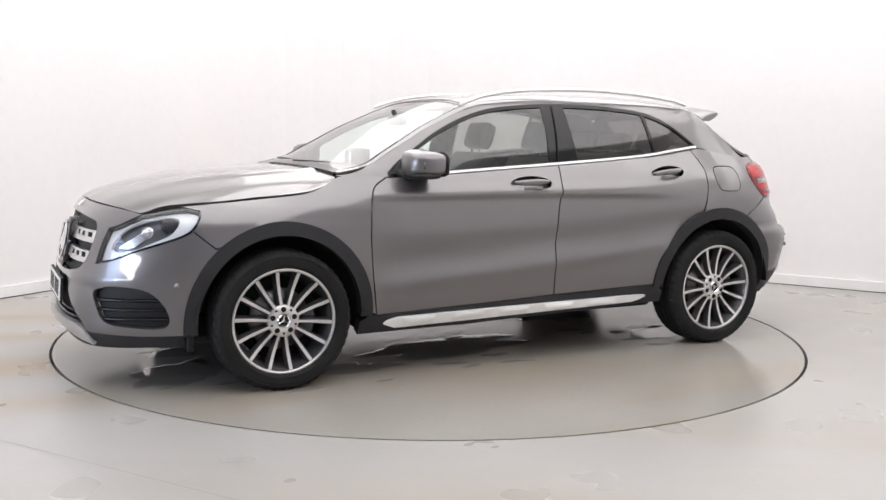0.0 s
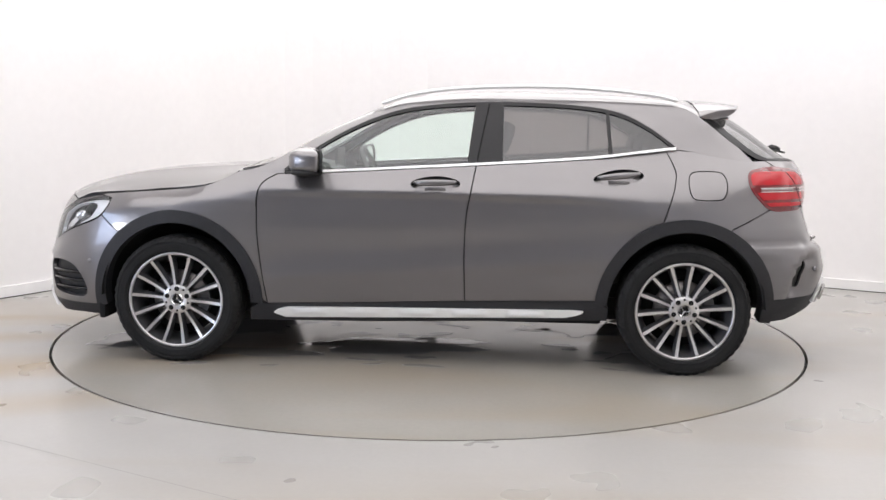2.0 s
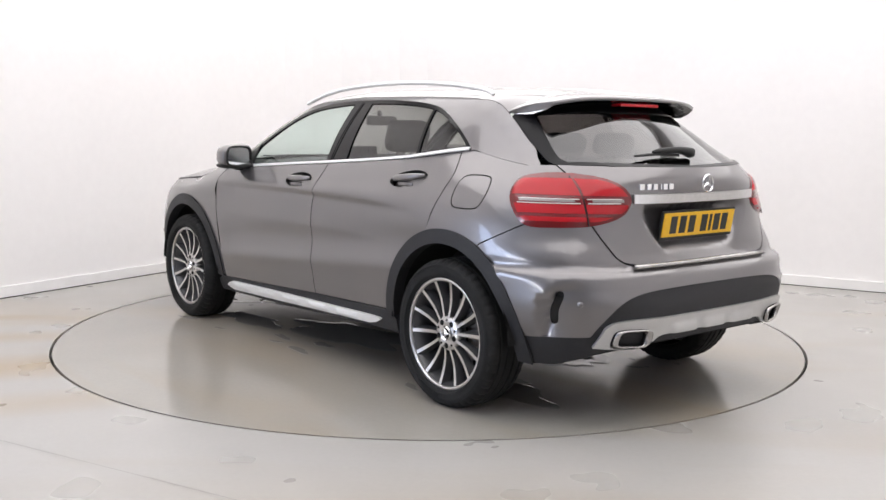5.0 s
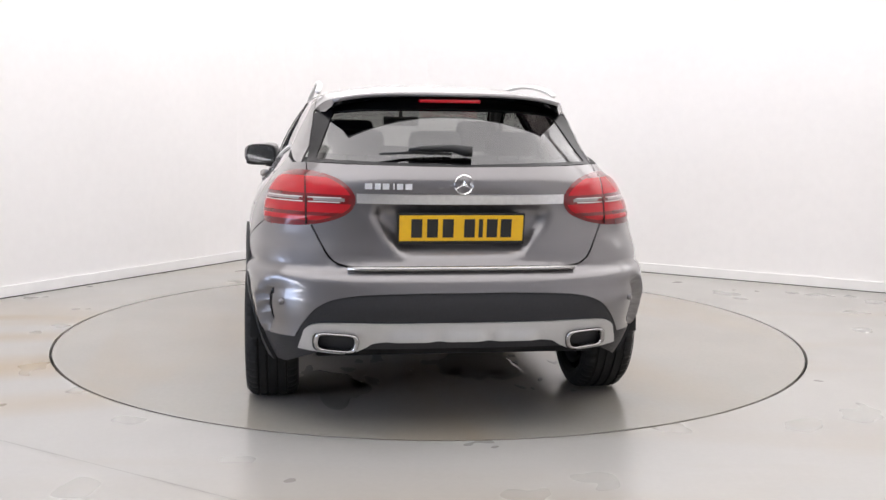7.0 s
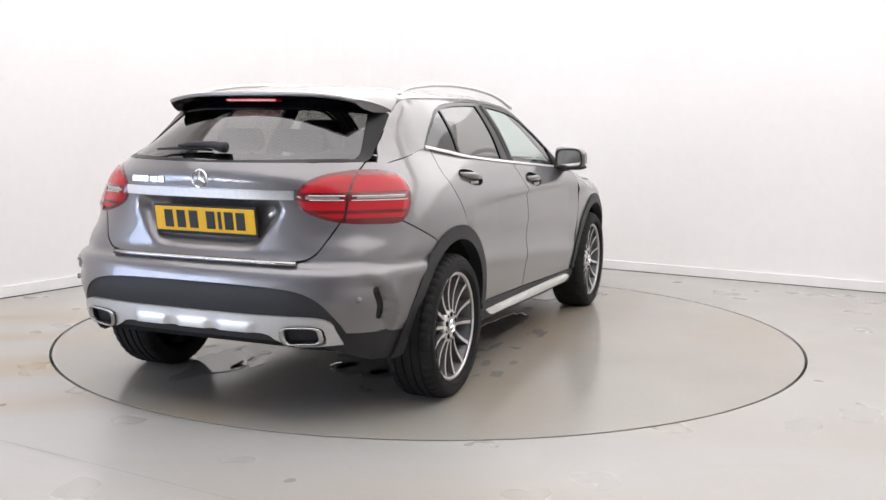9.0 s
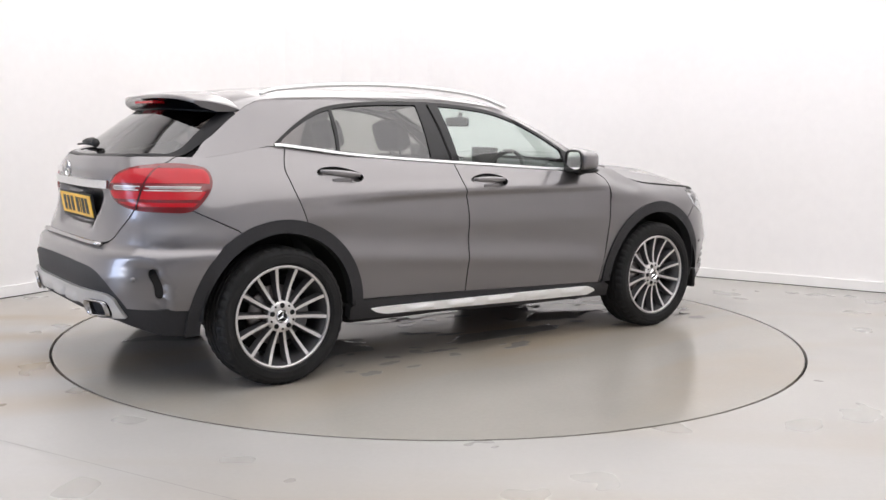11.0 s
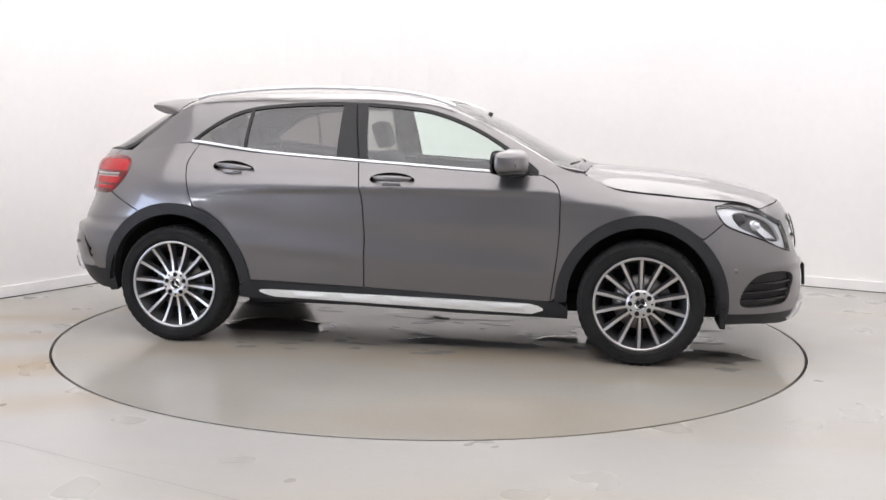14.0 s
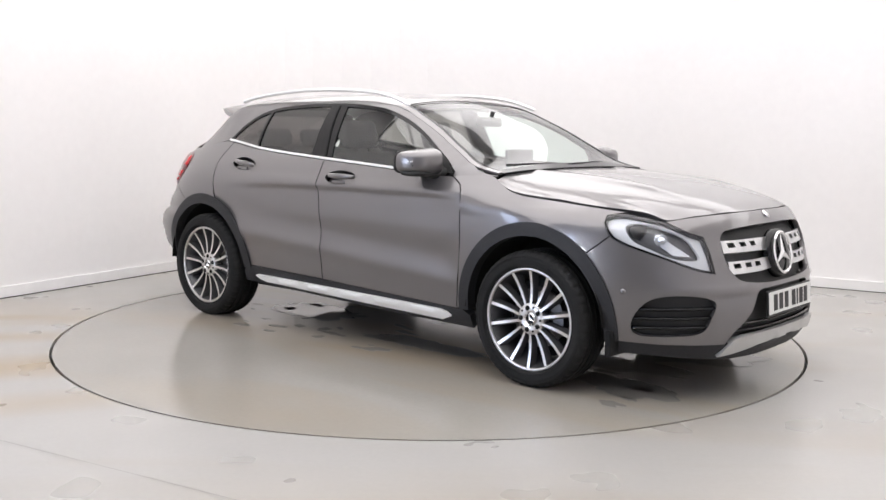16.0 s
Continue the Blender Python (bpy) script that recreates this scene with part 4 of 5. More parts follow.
# ---- cladding along the lower edge ----
for front in (True, False):
    cx = HUB_X if front else -HUB_X
    a0, a1 = (-6, 181) if front else (3, 188)
    outer = [by_x(x, arch_high(z)) for x, z in arc(cx, HUB_Z, ARCH + 0.004, a0, a1, 40)]
    inner = [by_x(x, arch_high(z)) for x, z in arc(cx, HUB_Z, 0.402, a1, a0, 40)]
    sides("wheel_arch_trim", car, CLADDING, body, chain(outer, inner), label="dark grained wheel arch trim", off=0.010, depth=0.06, gap=0, step=0.03)
sill = chain([(0.90, 0.329), *SILL_TOP, (-0.90, 0.385), (-0.955, 0.34), (-0.951, 0.277), (0.301, 0.238), (0.955, 0.233), (0.95, 0.30)])
for m_ in (False, True):
    s_ = sheet("sill_trim", car, CLADDING, body, sill, label="dark grained sill trim", off=0.006, depth=0.05, gap=0.0, mirror=m_)
    plate = chain(bend([(0.822, 0.284), (0.795, 0.300), (0.745, 0.312)], 4), [(0.302, 0.319), (-0.62, 0.329)], bend([(-0.76, 0.330), (-0.827, 0.326), (-0.79, 0.306), (-0.73, 0.293)], 4), [(0.3, 0.270), (0.76, 0.262)])
    def pads(u, z):
        k = (u + 0.66) / 0.285
        i = math.floor(k)
        w = k - i
        return 0.009 * min(1, max(0, (0.33 - abs(w - 0.5)) / 0.04)) * min(1, max(0, (z - 0.281 - 0.006 * (0.8 - u)) / 0.006)) * min(1, max(0, (0.308 + 0.008 * (0.8 - u) - z) / 0.005)) if 0 <= i < 5 else 0.0
    sheet("side_step", s_, RAIL, body, plate, label="polished metal side step", off=0.022, depth=0.02, gap=0.0, step=0.016, mirror=m_, lift=pads)
under_half = [(U_NOSE, 0.30)] + nose((0.40, 0.30)) + front3((2.204, 0.50, 0.290), (2.0, 0.72, 0.290)) + flank((1.84, 0.294)) + arch_line(True, -5, -12, n=3) + flank((1.765, 0.225)) + front3((1.95, 0.74, 0.225), (2.14, 0.54, 0.205)) + nose((0.40, 0.195), (0.0, 0.192))
sheet("lower_lip", bumper_front, CLADDING, wrap, twice(chain(under_half), U_NOSE), label="black grained lower lip", off=-0.004, depth=0.03)

# ---- front: grille, lower intake, skid trim, plate ----
grille = sheet("grille", car, BLACK_MATT, wrap, GRILLE, gap=-0.012, off=-0.045, depth=0, label="black radiator grille with two silver bars")


def bar_on(u0, u1, z0, z1, n=14):
    """A band across the nose, from u0 to u1 and from z0 to z1, z given as functions of u."""
    lo, hi = [], []
    for i in range(n + 1):
        u = u0 + (u1 - u0) * i / n
        lo.append((u, z0(u)))
        hi.append((u, z1(u)))
    return chain(lo, hi[::-1])


for zc, hh, wid in ((0.738, 0.030, 0.47), (0.640, 0.030, 0.455)):
    for s_ in (1, -1):
        u0 = by_y(True, wid, zc)[0]
        u0, u1 = (u0, U_NOSE - 0.05) if s_ > 0 else (2 * U_NOSE - u0, U_NOSE + 0.05)
        rise = lambda u: 0.022 * max(0.0, 1 - abs(u - U_NOSE) / 0.25) * (-1 if zc > 0.7 else 1)
        out = bar_on(u0, u1, lambda u: zc - hh + rise(u) * 0.5, lambda u: zc + hh + rise(u) * 0.2)
        slots = []
        for k in range(3):
            c = (u0 + (u1 - u0) * (0.14 + 0.20 * k))
            slots.append([(c - 0.030, zc - 0.003), (c + 0.022, zc - 0.003), (c + 0.030, zc + 0.017), (c - 0.022, zc + 0.017)])
        sheet("grille_bar", grille, SATIN, wrap, out, slots, off=-0.012, depth=0.028, gap=0.001, step=0.02)


def badge(radius, thick, mat, parent, m):
    """A ring with three tapered arms."""
    bm = bmesh.new()
    prof = [(radius, 0), (radius - thick * 0.5, 0.006), (radius - thick, 0.0), (radius - thick * 0.5, -0.006)]
    revolve(bm, prof, 40, closed=True)
    for k in range(3):
        a = radians(90 + 120 * k)
        d, s = Vector((math.cos(a), 0, math.sin(a))), Vector((-math.sin(a), 0, math.cos(a)))
        base = [d * radius * 0.94, s * radius * 0.17 + d * radius * 0.10, -s * radius * 0.17 + d * radius * 0.10]
        top = bm.verts.new(Vector((0, 0.009, 0)))
        b = [bm.verts.new(v) for v in base]
        bm.faces.new((b[0], b[1], top))
        bm.faces.new((b[0], top, b[2]))
    bmesh.ops.transform(bm, matrix=m, verts=bm.verts)
    bmesh.ops.recalc_face_normals(bm, faces=bm.faces)
    return part("badge", bm, mat, parent, "chrome three-pointed badge in a ring", smooth=False)


FRONT_BADGE = Matrix.Translation((2.252, 0.0, 0.683)) @ pose(0, 0, 0, 0, 0, -90) @ pose(0, 0, 0, 12)
badge(0.108, 0.016, CHROME, grille, FRONT_BADGE)
bm = bmesh.new()
revolve(bm, [(0.0005, -0.012), (0.10, -0.012), (0.118, -0.016), (0.122, -0.05)], 40)
bmesh.ops.transform(bm, matrix=FRONT_BADGE, verts=bm.verts)
part("badge_dish", bm, BLACK_TRIM, grille)
bm = bmesh.new()
revolve(bm, [(0.0005, 0.004), (0.020, 0.003), (0.023, 0.0)], 24)
bmesh.ops.transform(bm, matrix=Matrix.Translation((2.155, 0, 0.868)) @ pose(0, 0, 0, 0, 0, -90) @ pose(0, 0, 0, 45), verts=bm.verts)
part("bonnet_emblem", bm, CHROME, bumper_front)
for s_ in (1, -1):
    fog = FOG if s_ > 0 else [(2 * U_NOSE - a, b) for a, b in FOG]
    fg = sheet("side_intake", bumper_front, BLACK_MATT, wrap, fog, gap=-0.006, off=-0.030, depth=0, label="black slatted side intake")
    for z in (0.365, 0.41, 0.455):
        us = [a for a, b in fog if abs(b - z) < 0.03]
        bm = bmesh.new()
        pts = []
        for i in range(9):
            u = min(us) + (max(us) - min(us)) * i / 8
            x, y, h = wrap(u, z + 0.01 * (0.5 - i / 8))
            pts.append((x - 0.016, y * 0.985, h))
        tube(bm, pts, 0.009, 6, 1.6)
        part("slat", bm, BLACK_TRIM, fg)
intake = sheet("lower_intake", bumper_front, BLACK_MATT, wrap, twice(chain(low_half + nose((0.48, 0.27)) + [(U_NOSE, 0.27)]), U_NOSE), gap=-0.008, off=-0.035, depth=0, label="black lower air intake")
for z in (0.345, 0.375):
    bm = bmesh.new()
    tube(bm, [(body(*by_y(True, abs(y), z))[0] - 0.020, y, z) for y in [-0.44 + 0.08 * i for i in range(12)]], 0.008, 6, 1.5)
    part("slat", bm, BLACK_TRIM, intake)
SKID = twice([(U_NOSE, 0.333)] + bend(nose((0.215, 0.332), (0.40, 0.325), (0.468, 0.308), (0.495, 0.272), (0.518, 0.228)), 4) + nose((0.45, 0.238), (0.30, 0.268), (0.09, 0.284), (0.0, 0.284)), U_NOSE)
sheet("skid_trim", bumper_front, SILVER, wrap, SKID, label="silver skid trim", off=0.012, depth=0.03, step=0.03, lift=lambda u, z: 0.010 if abs(abs(u - U_NOSE) - 0.12) < 0.07 and z > 0.27 and z < 0.315 else 0.0)


def plate(name, label, mat, m, w, h, rim):
    root = new(name)
    root.parent = car
    root.matrix_local = m
    tagged(root, label)
    bm = bmesh.new()
    box(bm, -w / 2 - rim, w / 2 + rim, -0.012, 0.0, -h / 2 - rim - 0.008, h / 2 + rim, 0.004)
    part("holder", bm, BLACK_MATT, root, smooth=False)
    bm = bmesh.new()
    box(bm, -w / 2, w / 2, 0.0, 0.004, -h / 2, h / 2, 0.0015)
    part("face", bm, mat, root, smooth=False)
    # unlettered dark bars in place of the seven characters
    for i, x in enumerate((-0.186, -0.127, -0.080, -0.033, 0.056, 0.121, 0.186)):
        bw = 0.045 if i not in (2,) else 0.018
        bm = bmesh.new()
        box(bm, x - bw / 2, x + bw / 2, 0.004, 0.0052, -0.039, 0.039)
        part("bar", bm, INK, root, smooth=False)
    return root


plate("rear_number_plate", "yellow rear number plate with dark bars", PLATE_Y, Matrix.Translation((-2.072, 0.002, 0.862)) @ pose(0, 0, 0, 0, 0, 90) @ pose(0, 0, 0, -9), 0.515, 0.108, 0.008)
plate("front_number_plate", "white front number plate with dark bars", PLATE_W, Matrix.Translation((2.297, 0.012, 0.457)) @ pose(0, 0, 0, 0, 0, -90) @ pose(0, 0, 0, 4), 0.515, 0.108, 0.006)
badge(0.041, 0.0065, CHROME, hatch, Matrix.Translation((-2.109, 0.0, 1.042)) @ pose(0, 0, 0, 0, 0, 90))
# chrome bar over the plate, model lettering as plain bars
sheet("chrome_strip", hatch, SATIN, wrap, chain([by_y(False, 0.428 * (1 - i / 8), 1.000) if i < 8 else (U_TAIL, 1.000) for i in range(9)] + [(2 * U_TAIL - by_y(False, 0.428 * i / 8, 1.0)[0], 1.0) for i in range(1, 9)] + [(2 * U_TAIL - by_y(False, 0.428 * (1 - i / 8), 0.962)[0], 0.962) for i in range(9)] + [by_y(False, 0.428 * i / 8, 0.962) for i in range(1, 9)]), off=0.014, depth=0.016, gap=0.0, step=0.02, label="bright chrome tailgate strip")
for y0, y1 in ((0.400, 0.368), (0.360, 0.335), (0.329, 0.300), (0.286, 0.279), (0.272, 0.245), (0.238, 0.208)):
    bm = bmesh.new()
    x = body(*by_y(False, (y0 + y1) / 2, 1.03))[0]
    box(bm, x - 0.006, x + 0.006, y1, y0, 1.018, 1.044, 0.002)
    part("letter_bar", bm, CHROME, hatch, smooth=False)

# ---- lamps ----
for s_ in (1, -1):
    m_ = s_ < 0
    lamp = sheet("headlamp", car, LAMP_BACK, body, LAMP, off=-0.05, depth=0, gap=-0.003, mirror=m_, step=0.03, label="wrap-round headlamp with clear lens and white light guide")
    rim = shrink(LAMP, 0.011)
    sheet("bezel", lamp, BLACK_TRIM, body, LAMP, [rim], off=-0.003, depth=0.03, gap=0.0015, mirror=m_, step=0.03)
    guide = shrink(LAMP, 0.012)
    inner = ring(front3((1.83, 0.79, 0.842), (1.90, 0.742, 0.850), (1.975, 0.690, 0.828), (2.055, 0.632, 0.78), (2.09, 0.61, 0.735), (2.105, 0.60, 0.685), (2.032, 0.69, 0.690), (1.932, 0.756, 0.735), (1.86, 0.795, 0.775)), 4)
    sheet("light_guide", lamp, LIGHT_GUIDE, body, guide, [shrink(inner, -0.002)], off=-0.022, depth=0.015, gap=0.0, mirror=m_, step=0.025, label="white L-shaped light guide")
    c = Vector(body(*front3((1.895, 0.765, 0.80))[0])) + Vector((-0.03, -0.03, 0))
    for rr, cc, mm, nm in ((0.034, c, BLACK_TRIM, "projector"), (0.026, c + Vector((0.085, -0.055, -0.035)), REFLECTOR, "reflector")):
        bm = bmesh.new()
        revolve(bm, [(0.0005, 0.026), (rr * 0.5, 0.022), (rr * 0.86, 0.006), (rr * 0.9, 0.0), (rr * 1.1, 0.004), (rr * 1.16, -0.03)], 28)
        q_ = Vector((0, 1, 0)).rotation_difference(Vector((0.85, 0.5, 0))).to_matrix().to_4x4()
        bmesh.ops.transform(bm, matrix=Matrix.Translation(cc) @ q_, verts=bm.verts)
        if m_:
            bmesh.ops.scale(bm, vec=(1, -1, 1), verts=bm.verts)
            bmesh.ops.reverse_faces(bm, faces=bm.faces)
        part(nm, bm, mm, lamp)
    fin = front3((1.965, 0.72, 0.80), (2.03, 0.665, 0.745), (2.085, 0.62, 0.70), (2.03, 0.69, 0.705), (1.975, 0.72, 0.745))
    sheet("reflector_fin", lamp, REFLECTOR, body, fin, off=-0.034, depth=0.008, gap=0, mirror=m_, step=0.02)
    lens = sheet("lens", lamp, LENS, body, LAMP, off=0.0, depth=0, gap=0.002, mirror=m_, step=0.025)
    lens.visible_shadow = False

    # tail lamp: wraps over tailgate and quarter, split in two
    edge = front3((-2.022, 0.428, 0.985), (-2.012, 0.470, 1.037), (-1.965, 0.545, 1.070), (-1.858, 0.645, 1.087), (-1.76, 0.71, 1.083), (-1.685, 0.755, 1.060), (-1.668, 0.79, 1.0), (-1.70, 0.80, 0.93), (-1.765, 0.785, 0.868), (-1.86, 0.715, 0.862), (-1.952, 0.605, 0.868), (-2.0, 0.505, 0.893), (-2.02, 0.445, 0.93))
    TAILLAMP = ring(edge, 4)
    us = LAMP_SPLIT
    split = lambda z: glide([p_[1] for p_ in us], [p_[0] for p_ in us], z)
    FINE = ring(edge, 14)
    dome = lambda u, z: 0.010 * min(1.0, (min((a - u) ** 2 + (b - z) ** 2 for a, b in FINE) ** 0.5) / 0.03)
    tl = sheet("tail_lamp", car, LAMP_DEEP, body, TAILLAMP, off=0.002, depth=0.02, gap=0.0, mirror=m_, step=0.016, lift=dome, label="red two-piece tail lamp with clear centre bar")
    for k, (za, zb, mat, nm) in enumerate(((0.992, 1.058, LAMP_RED, "upper_lens"), (0.918, 0.956, LAMP_RED, "lower_lens"), (0.886, 0.904, LAMP_RED, "bottom_lens"), (0.966, 0.979, LAMP_GREY, "clear_bar"))):
        for half in (0, 1):
            inner_ = shrink(TAILLAMP, 0.013)
            pts = []
            zs = [za + (zb - za) * i / 10 for i in range(11)]
            lo, hi = [], []
            for z in zs:
                row = [(p_, q_) for p_, q_ in zip(inner_, inner_[1:] + inner_[:1]) if (p_[1] - z) * (q_[1] - z) <= 0 and p_[1] != q_[1]]
                cross = [p_[0] + (q_[0] - p_[0]) * (z - p_[1]) / (q_[1] - p_[1]) for p_, q_ in row]
                if len(cross) < 2:
                    continue
                a, b = min(cross), max(cross)
                c = split(z)
                a, b = (a, c - 0.006) if half else (c + 0.006, b)
                if nm == "clear_bar":
                    a, b = a + 0.03, b - 0.03
                if b - a > 0.02:
                    lo.append((a, z))
                    hi.append((b, z))
            if len(lo) > 2:
                sheet(nm, tl, mat, body, chain(lo, hi[::-1]), off=0.0035, depth=0.004, gap=0, mirror=m_, step=0.016, lift=dome)
    # bright fillets over and under the grey bar
    span = [p_[0] for p_ in TAILLAMP]
    for zz in (0.9635, 0.9815):
        for u0, u1 in ((min(span) + 0.060, split(zz) - 0.014), (split(zz) + 0.014, max(span) - 0.055)):
            bm = bmesh.new()
            pts = []
            for i in range(9):
                u = u0 + (u1 - u0) * i / 8
                p_, q_ = Vector(body(u, zz)), Vector(body(u + 0.01, zz)) - Vector(body(u - 0.01, zz))
                n_ = Vector((q_.y, -q_.x, 0)).normalized()
                n_ = n_ if n_.dot(p_ - Vector((-1.2, 0, 0))) > 0 else -n_
                pts.append(p_ + n_ * 0.0165)
            tube(bm, pts, 0.0026, 5)
            if m_:
                bmesh.ops.scale(bm, vec=(1, -1, 1), verts=bm.verts)
                bmesh.ops.reverse_faces(bm, faces=bm.faces)
            part("light_line", bm, LAMP_WHITE, tl)
    bm = bmesh.new()
    tube(bm, [Vector(body(split(z), z)) * 1.0 + Vector((-0.010, 0.006, 0)) for z in (0.872, 0.92, 0.97, 1.02, 1.075)], 0.0035, 5)
    if m_:
        bmesh.ops.scale(bm, vec=(1, -1, 1), verts=bm.verts)
        bmesh.ops.reverse_faces(bm, faces=bm.faces)
    part("joint", bm, GAP, tl)


# ---- greenhouse ----
FRAME_TOP = bend([(0.775, 1.045), (0.70, 1.105), (0.578, 1.182), (0.457, 1.255), (0.305, 1.326), (0.122, 1.382), (-0.092, 1.409), (-0.323, 1.420), (-0.617, 1.416), (-0.868, 1.395), (-1.027, 1.357), (-1.156, 1.291), (-1.254, 1.222), (-1.305, 1.180)], 5)
DLO = chain(FRAME_TOP, belt(-1.305, 0.775, 30))
cant = [(x, glide(GX, CANT_Z, x) - 0.0005) for x in [1.04 - 0.055 * i for i in range(52)] if x > -1.76]
low = [(x, glide(GX, BELT_Z, x)) for x, _ in cant[::-1]]
sides("side_frame", car, PAINT, side_glass, chain(cant, low), [DLO], label="grey painted side frame and pillars", gap=0.0005, depth=0.01, step=0.035)

top_in = [(x, z - 0.020) for x, z in FRAME_TOP]


def top_at(x):
    pts = sorted(top_in)
    return glide([p_[0] for p_ in pts], [p_[1] for p_ in pts], x)


def window(x0, x1, lean0=0.0, lean1=0.0, n=14):
    """A window between two uprights; lean shifts an upright's head."""
    lo = [(x0 + (x1 - x0) * i / n, glide(GX, BELT_Z, x0 + (x1 - x0) * i / n) + 0.012) for i in range(n + 1)]
    h0, h1 = x0 + lean0, x1 + lean1
    hi = [(h0 + (h1 - h0) * i / n, top_at(h0 + (h1 - h0) * i / n)) for i in range(n + 1)]
    hi = [(x, max(z, glide(GX, BELT_Z, x) + 0.02)) for x, z in hi]
    return chain(lo, hi[::-1])


WINDOWS = [window(-0.200, 0.615, -0.036, -0.02), window(-0.945, -0.389, 0.012, 0.0), window(-1.275, -0.965, 0.03, 0.012)]
for m_ in (False, True):
    fr = sheet("window_frame", car, BLACK_TRIM, side_glass, DLO, WINDOWS, "gloss black side window frame", off=-0.002, gap=0.001, depth=0.012, step=0.035, mirror=m_)
    for k, w_ in enumerate(WINDOWS):
        g = sheet("window_pane", fr, CLEAR if k == 0 else PRIVACY, side_glass, w_, label="clear side glass" if k == 0 else "dark tinted side glass", off=-0.008, gap=-0.004, depth=0, step=0.05, mirror=m_)
        g.visible_shadow = False
    strip = chain(belt(-1.300, 0.70, 40), [(x, z + 0.013) for x, z in belt(0.70, -1.300, 40)])
    sheet("chrome_belt_strip", fr, RAIL, side_glass, strip, label="bright chrome waist strip", off=0.006, gap=0, depth=0.010, step=0.012, mirror=m_)
    bm = bmesh.new()
    p0, p1 = Vector(side_glass(-0.250, 1.082)), Vector(side_glass(-0.310, 1.408))
    for p_ in (p0, p1):
        p_.y += 0.0
    tube(bm, [p0 + (p1 - p0) * i / 6 + Vector((0, 0.002 + 0.020 * math.sin(math.pi * (0.02 + 0.96 * i / 6)), 0)) for i in range(7)], 0.0032, 5)
    if m_:
        bmesh.ops.scale(bm, vec=(1, -1, 1), verts=bm.verts)
        bmesh.ops.reverse_faces(bm, faces=bm.faces)
    part("pillar_joint", bm, GAP, fr)

QW = 0.6      # a unit of q is about this many metres across the roof
ROOF = chain([(-1.44 + 2.46 * i / 30, 1.0) for i in range(31)], [(1.02, 1.075)], [(1.02 - 0.80 * i / 14, 1.075) for i in range(1, 15)], [(0.205, 1.3), (0.20, 2.0), (0.205, 2.7), (0.22, 2.925)], [(0.22 + 0.80 * i / 14, 2.925) for i in range(1, 15)], [(1.02 - 2.46 * i / 30, 3.0) for i in range(31)], [(-1.45, 2.6), (-1.455, 2.0), (-1.45, 1.4)])
sheet("roof", car, PAINT, over, ROOF, label="grey metallic roof", wide=QW, step=0.05, gap=0.001, depth=0.012)
SCREEN = chain([(1.03 - 0.81 * i / 16, 1.075) for i in range(17)], [(0.205, 1.3), (0.20, 2.0), (0.205, 2.7)], [(0.22 + 0.81 * i / 16, 2.925) for i in range(17)], [(1.045, 2.5), (1.05, 2.0), (1.045, 1.5)])
inner = chain([(0.985 - 0.745 * i / 16, 1.115) for i in range(17)], [(0.232, 1.3), (0.230, 2.0), (0.232, 2.7)], [(0.24 + 0.745 * i / 16, 2.885) for i in range(17)], [(0.985, 2.5), (0.985, 2.0), (0.985, 1.5)])
ws = sheet("windscreen", car, SCREEN_GLASS, over, inner, label="clear laminated windscreen", wide=QW, step=0.06, gap=-0.003, off=-0.005, depth=0)
ws.visible_shadow = False
sheet("windscreen_border", ws, BLACK_TRIM, over, SCREEN, [inner], wide=QW, step=0.05, gap=0.002, off=-0.003, depth=0.01)
# cowl and wipers
bm = bmesh.new()
tube(bm, [(1.035 - 0.10 * (y / 0.7) ** 2, y, 1.030) for y in [-0.70 + 0.1 * i for i in range(15)]], 0.025, 8, 2.2)
part("cowl", bm, BLACK_MATT, car, "black plastic scuttle panel")
for y0, y1 in ((-0.05, 0.55), (-0.55, -0.02)):
    bm = bmesh.new()
    pts = [Vector((1.00 - 0.10 * (y / 0.7) ** 2 - 0.03 * i / 7, y, 1.080)) for i, y in enumerate([y0 + (y1 - y0) * k / 7 for k in range(8)])]
    tube(bm, pts, [0.004, 0.006, 0.007, 0.008, 0.008, 0.007, 0.006, 0.004], 6, 1.3)
    part("wiper", bm, BLACK_MATT, car, "black windscreen wiper")


# tailgate glass in its gloss black surround
def x_at(q, z):
    lo, hi = -2.058, -1.40
    for _ in range(30):
        mid = (lo + hi) / 2
        if over(mid, q)[2] < z:
            lo = mid
        else:
            hi = mid
    return lo


qs = [1.0 + 2.0 * i / 24 for i in range(25)]
low_edge = [(x_at(q, 1.108 + 0.012 * abs(q - 2)), q) for q in qs]
BACK = chain(low_edge, [(-1.46, 3.0), (-1.46, 2.5), (-1.46, 2.0), (-1.46, 1.5), (-1.46, 1.0)])
gq = [1.085 + 1.83 * i / 20 for i in range(21)]
PANE = chain([(x_at(q, 1.120 + 0.014 * abs(q - 2)), q) for q in gq], [(x_at(q, 1.350 - 0.030 * abs(q - 2) ** 4), q) for q in gq[::-1] if 1.14 < q < 2.86])
back = sheet("tailgate_surround", car, PILLAR_BLACK, over, BACK, [PANE], label="gloss black tailgate glass surround", wide=QW, step=0.04, gap=0.002, depth=0.01)
rg = sheet("rear_window", car, REAR_GLASS, over, PANE, label="dark tinted rear window", wide=QW, step=0.05, gap=-0.003, off=-0.004, depth=0)
rg.visible_shadow = False
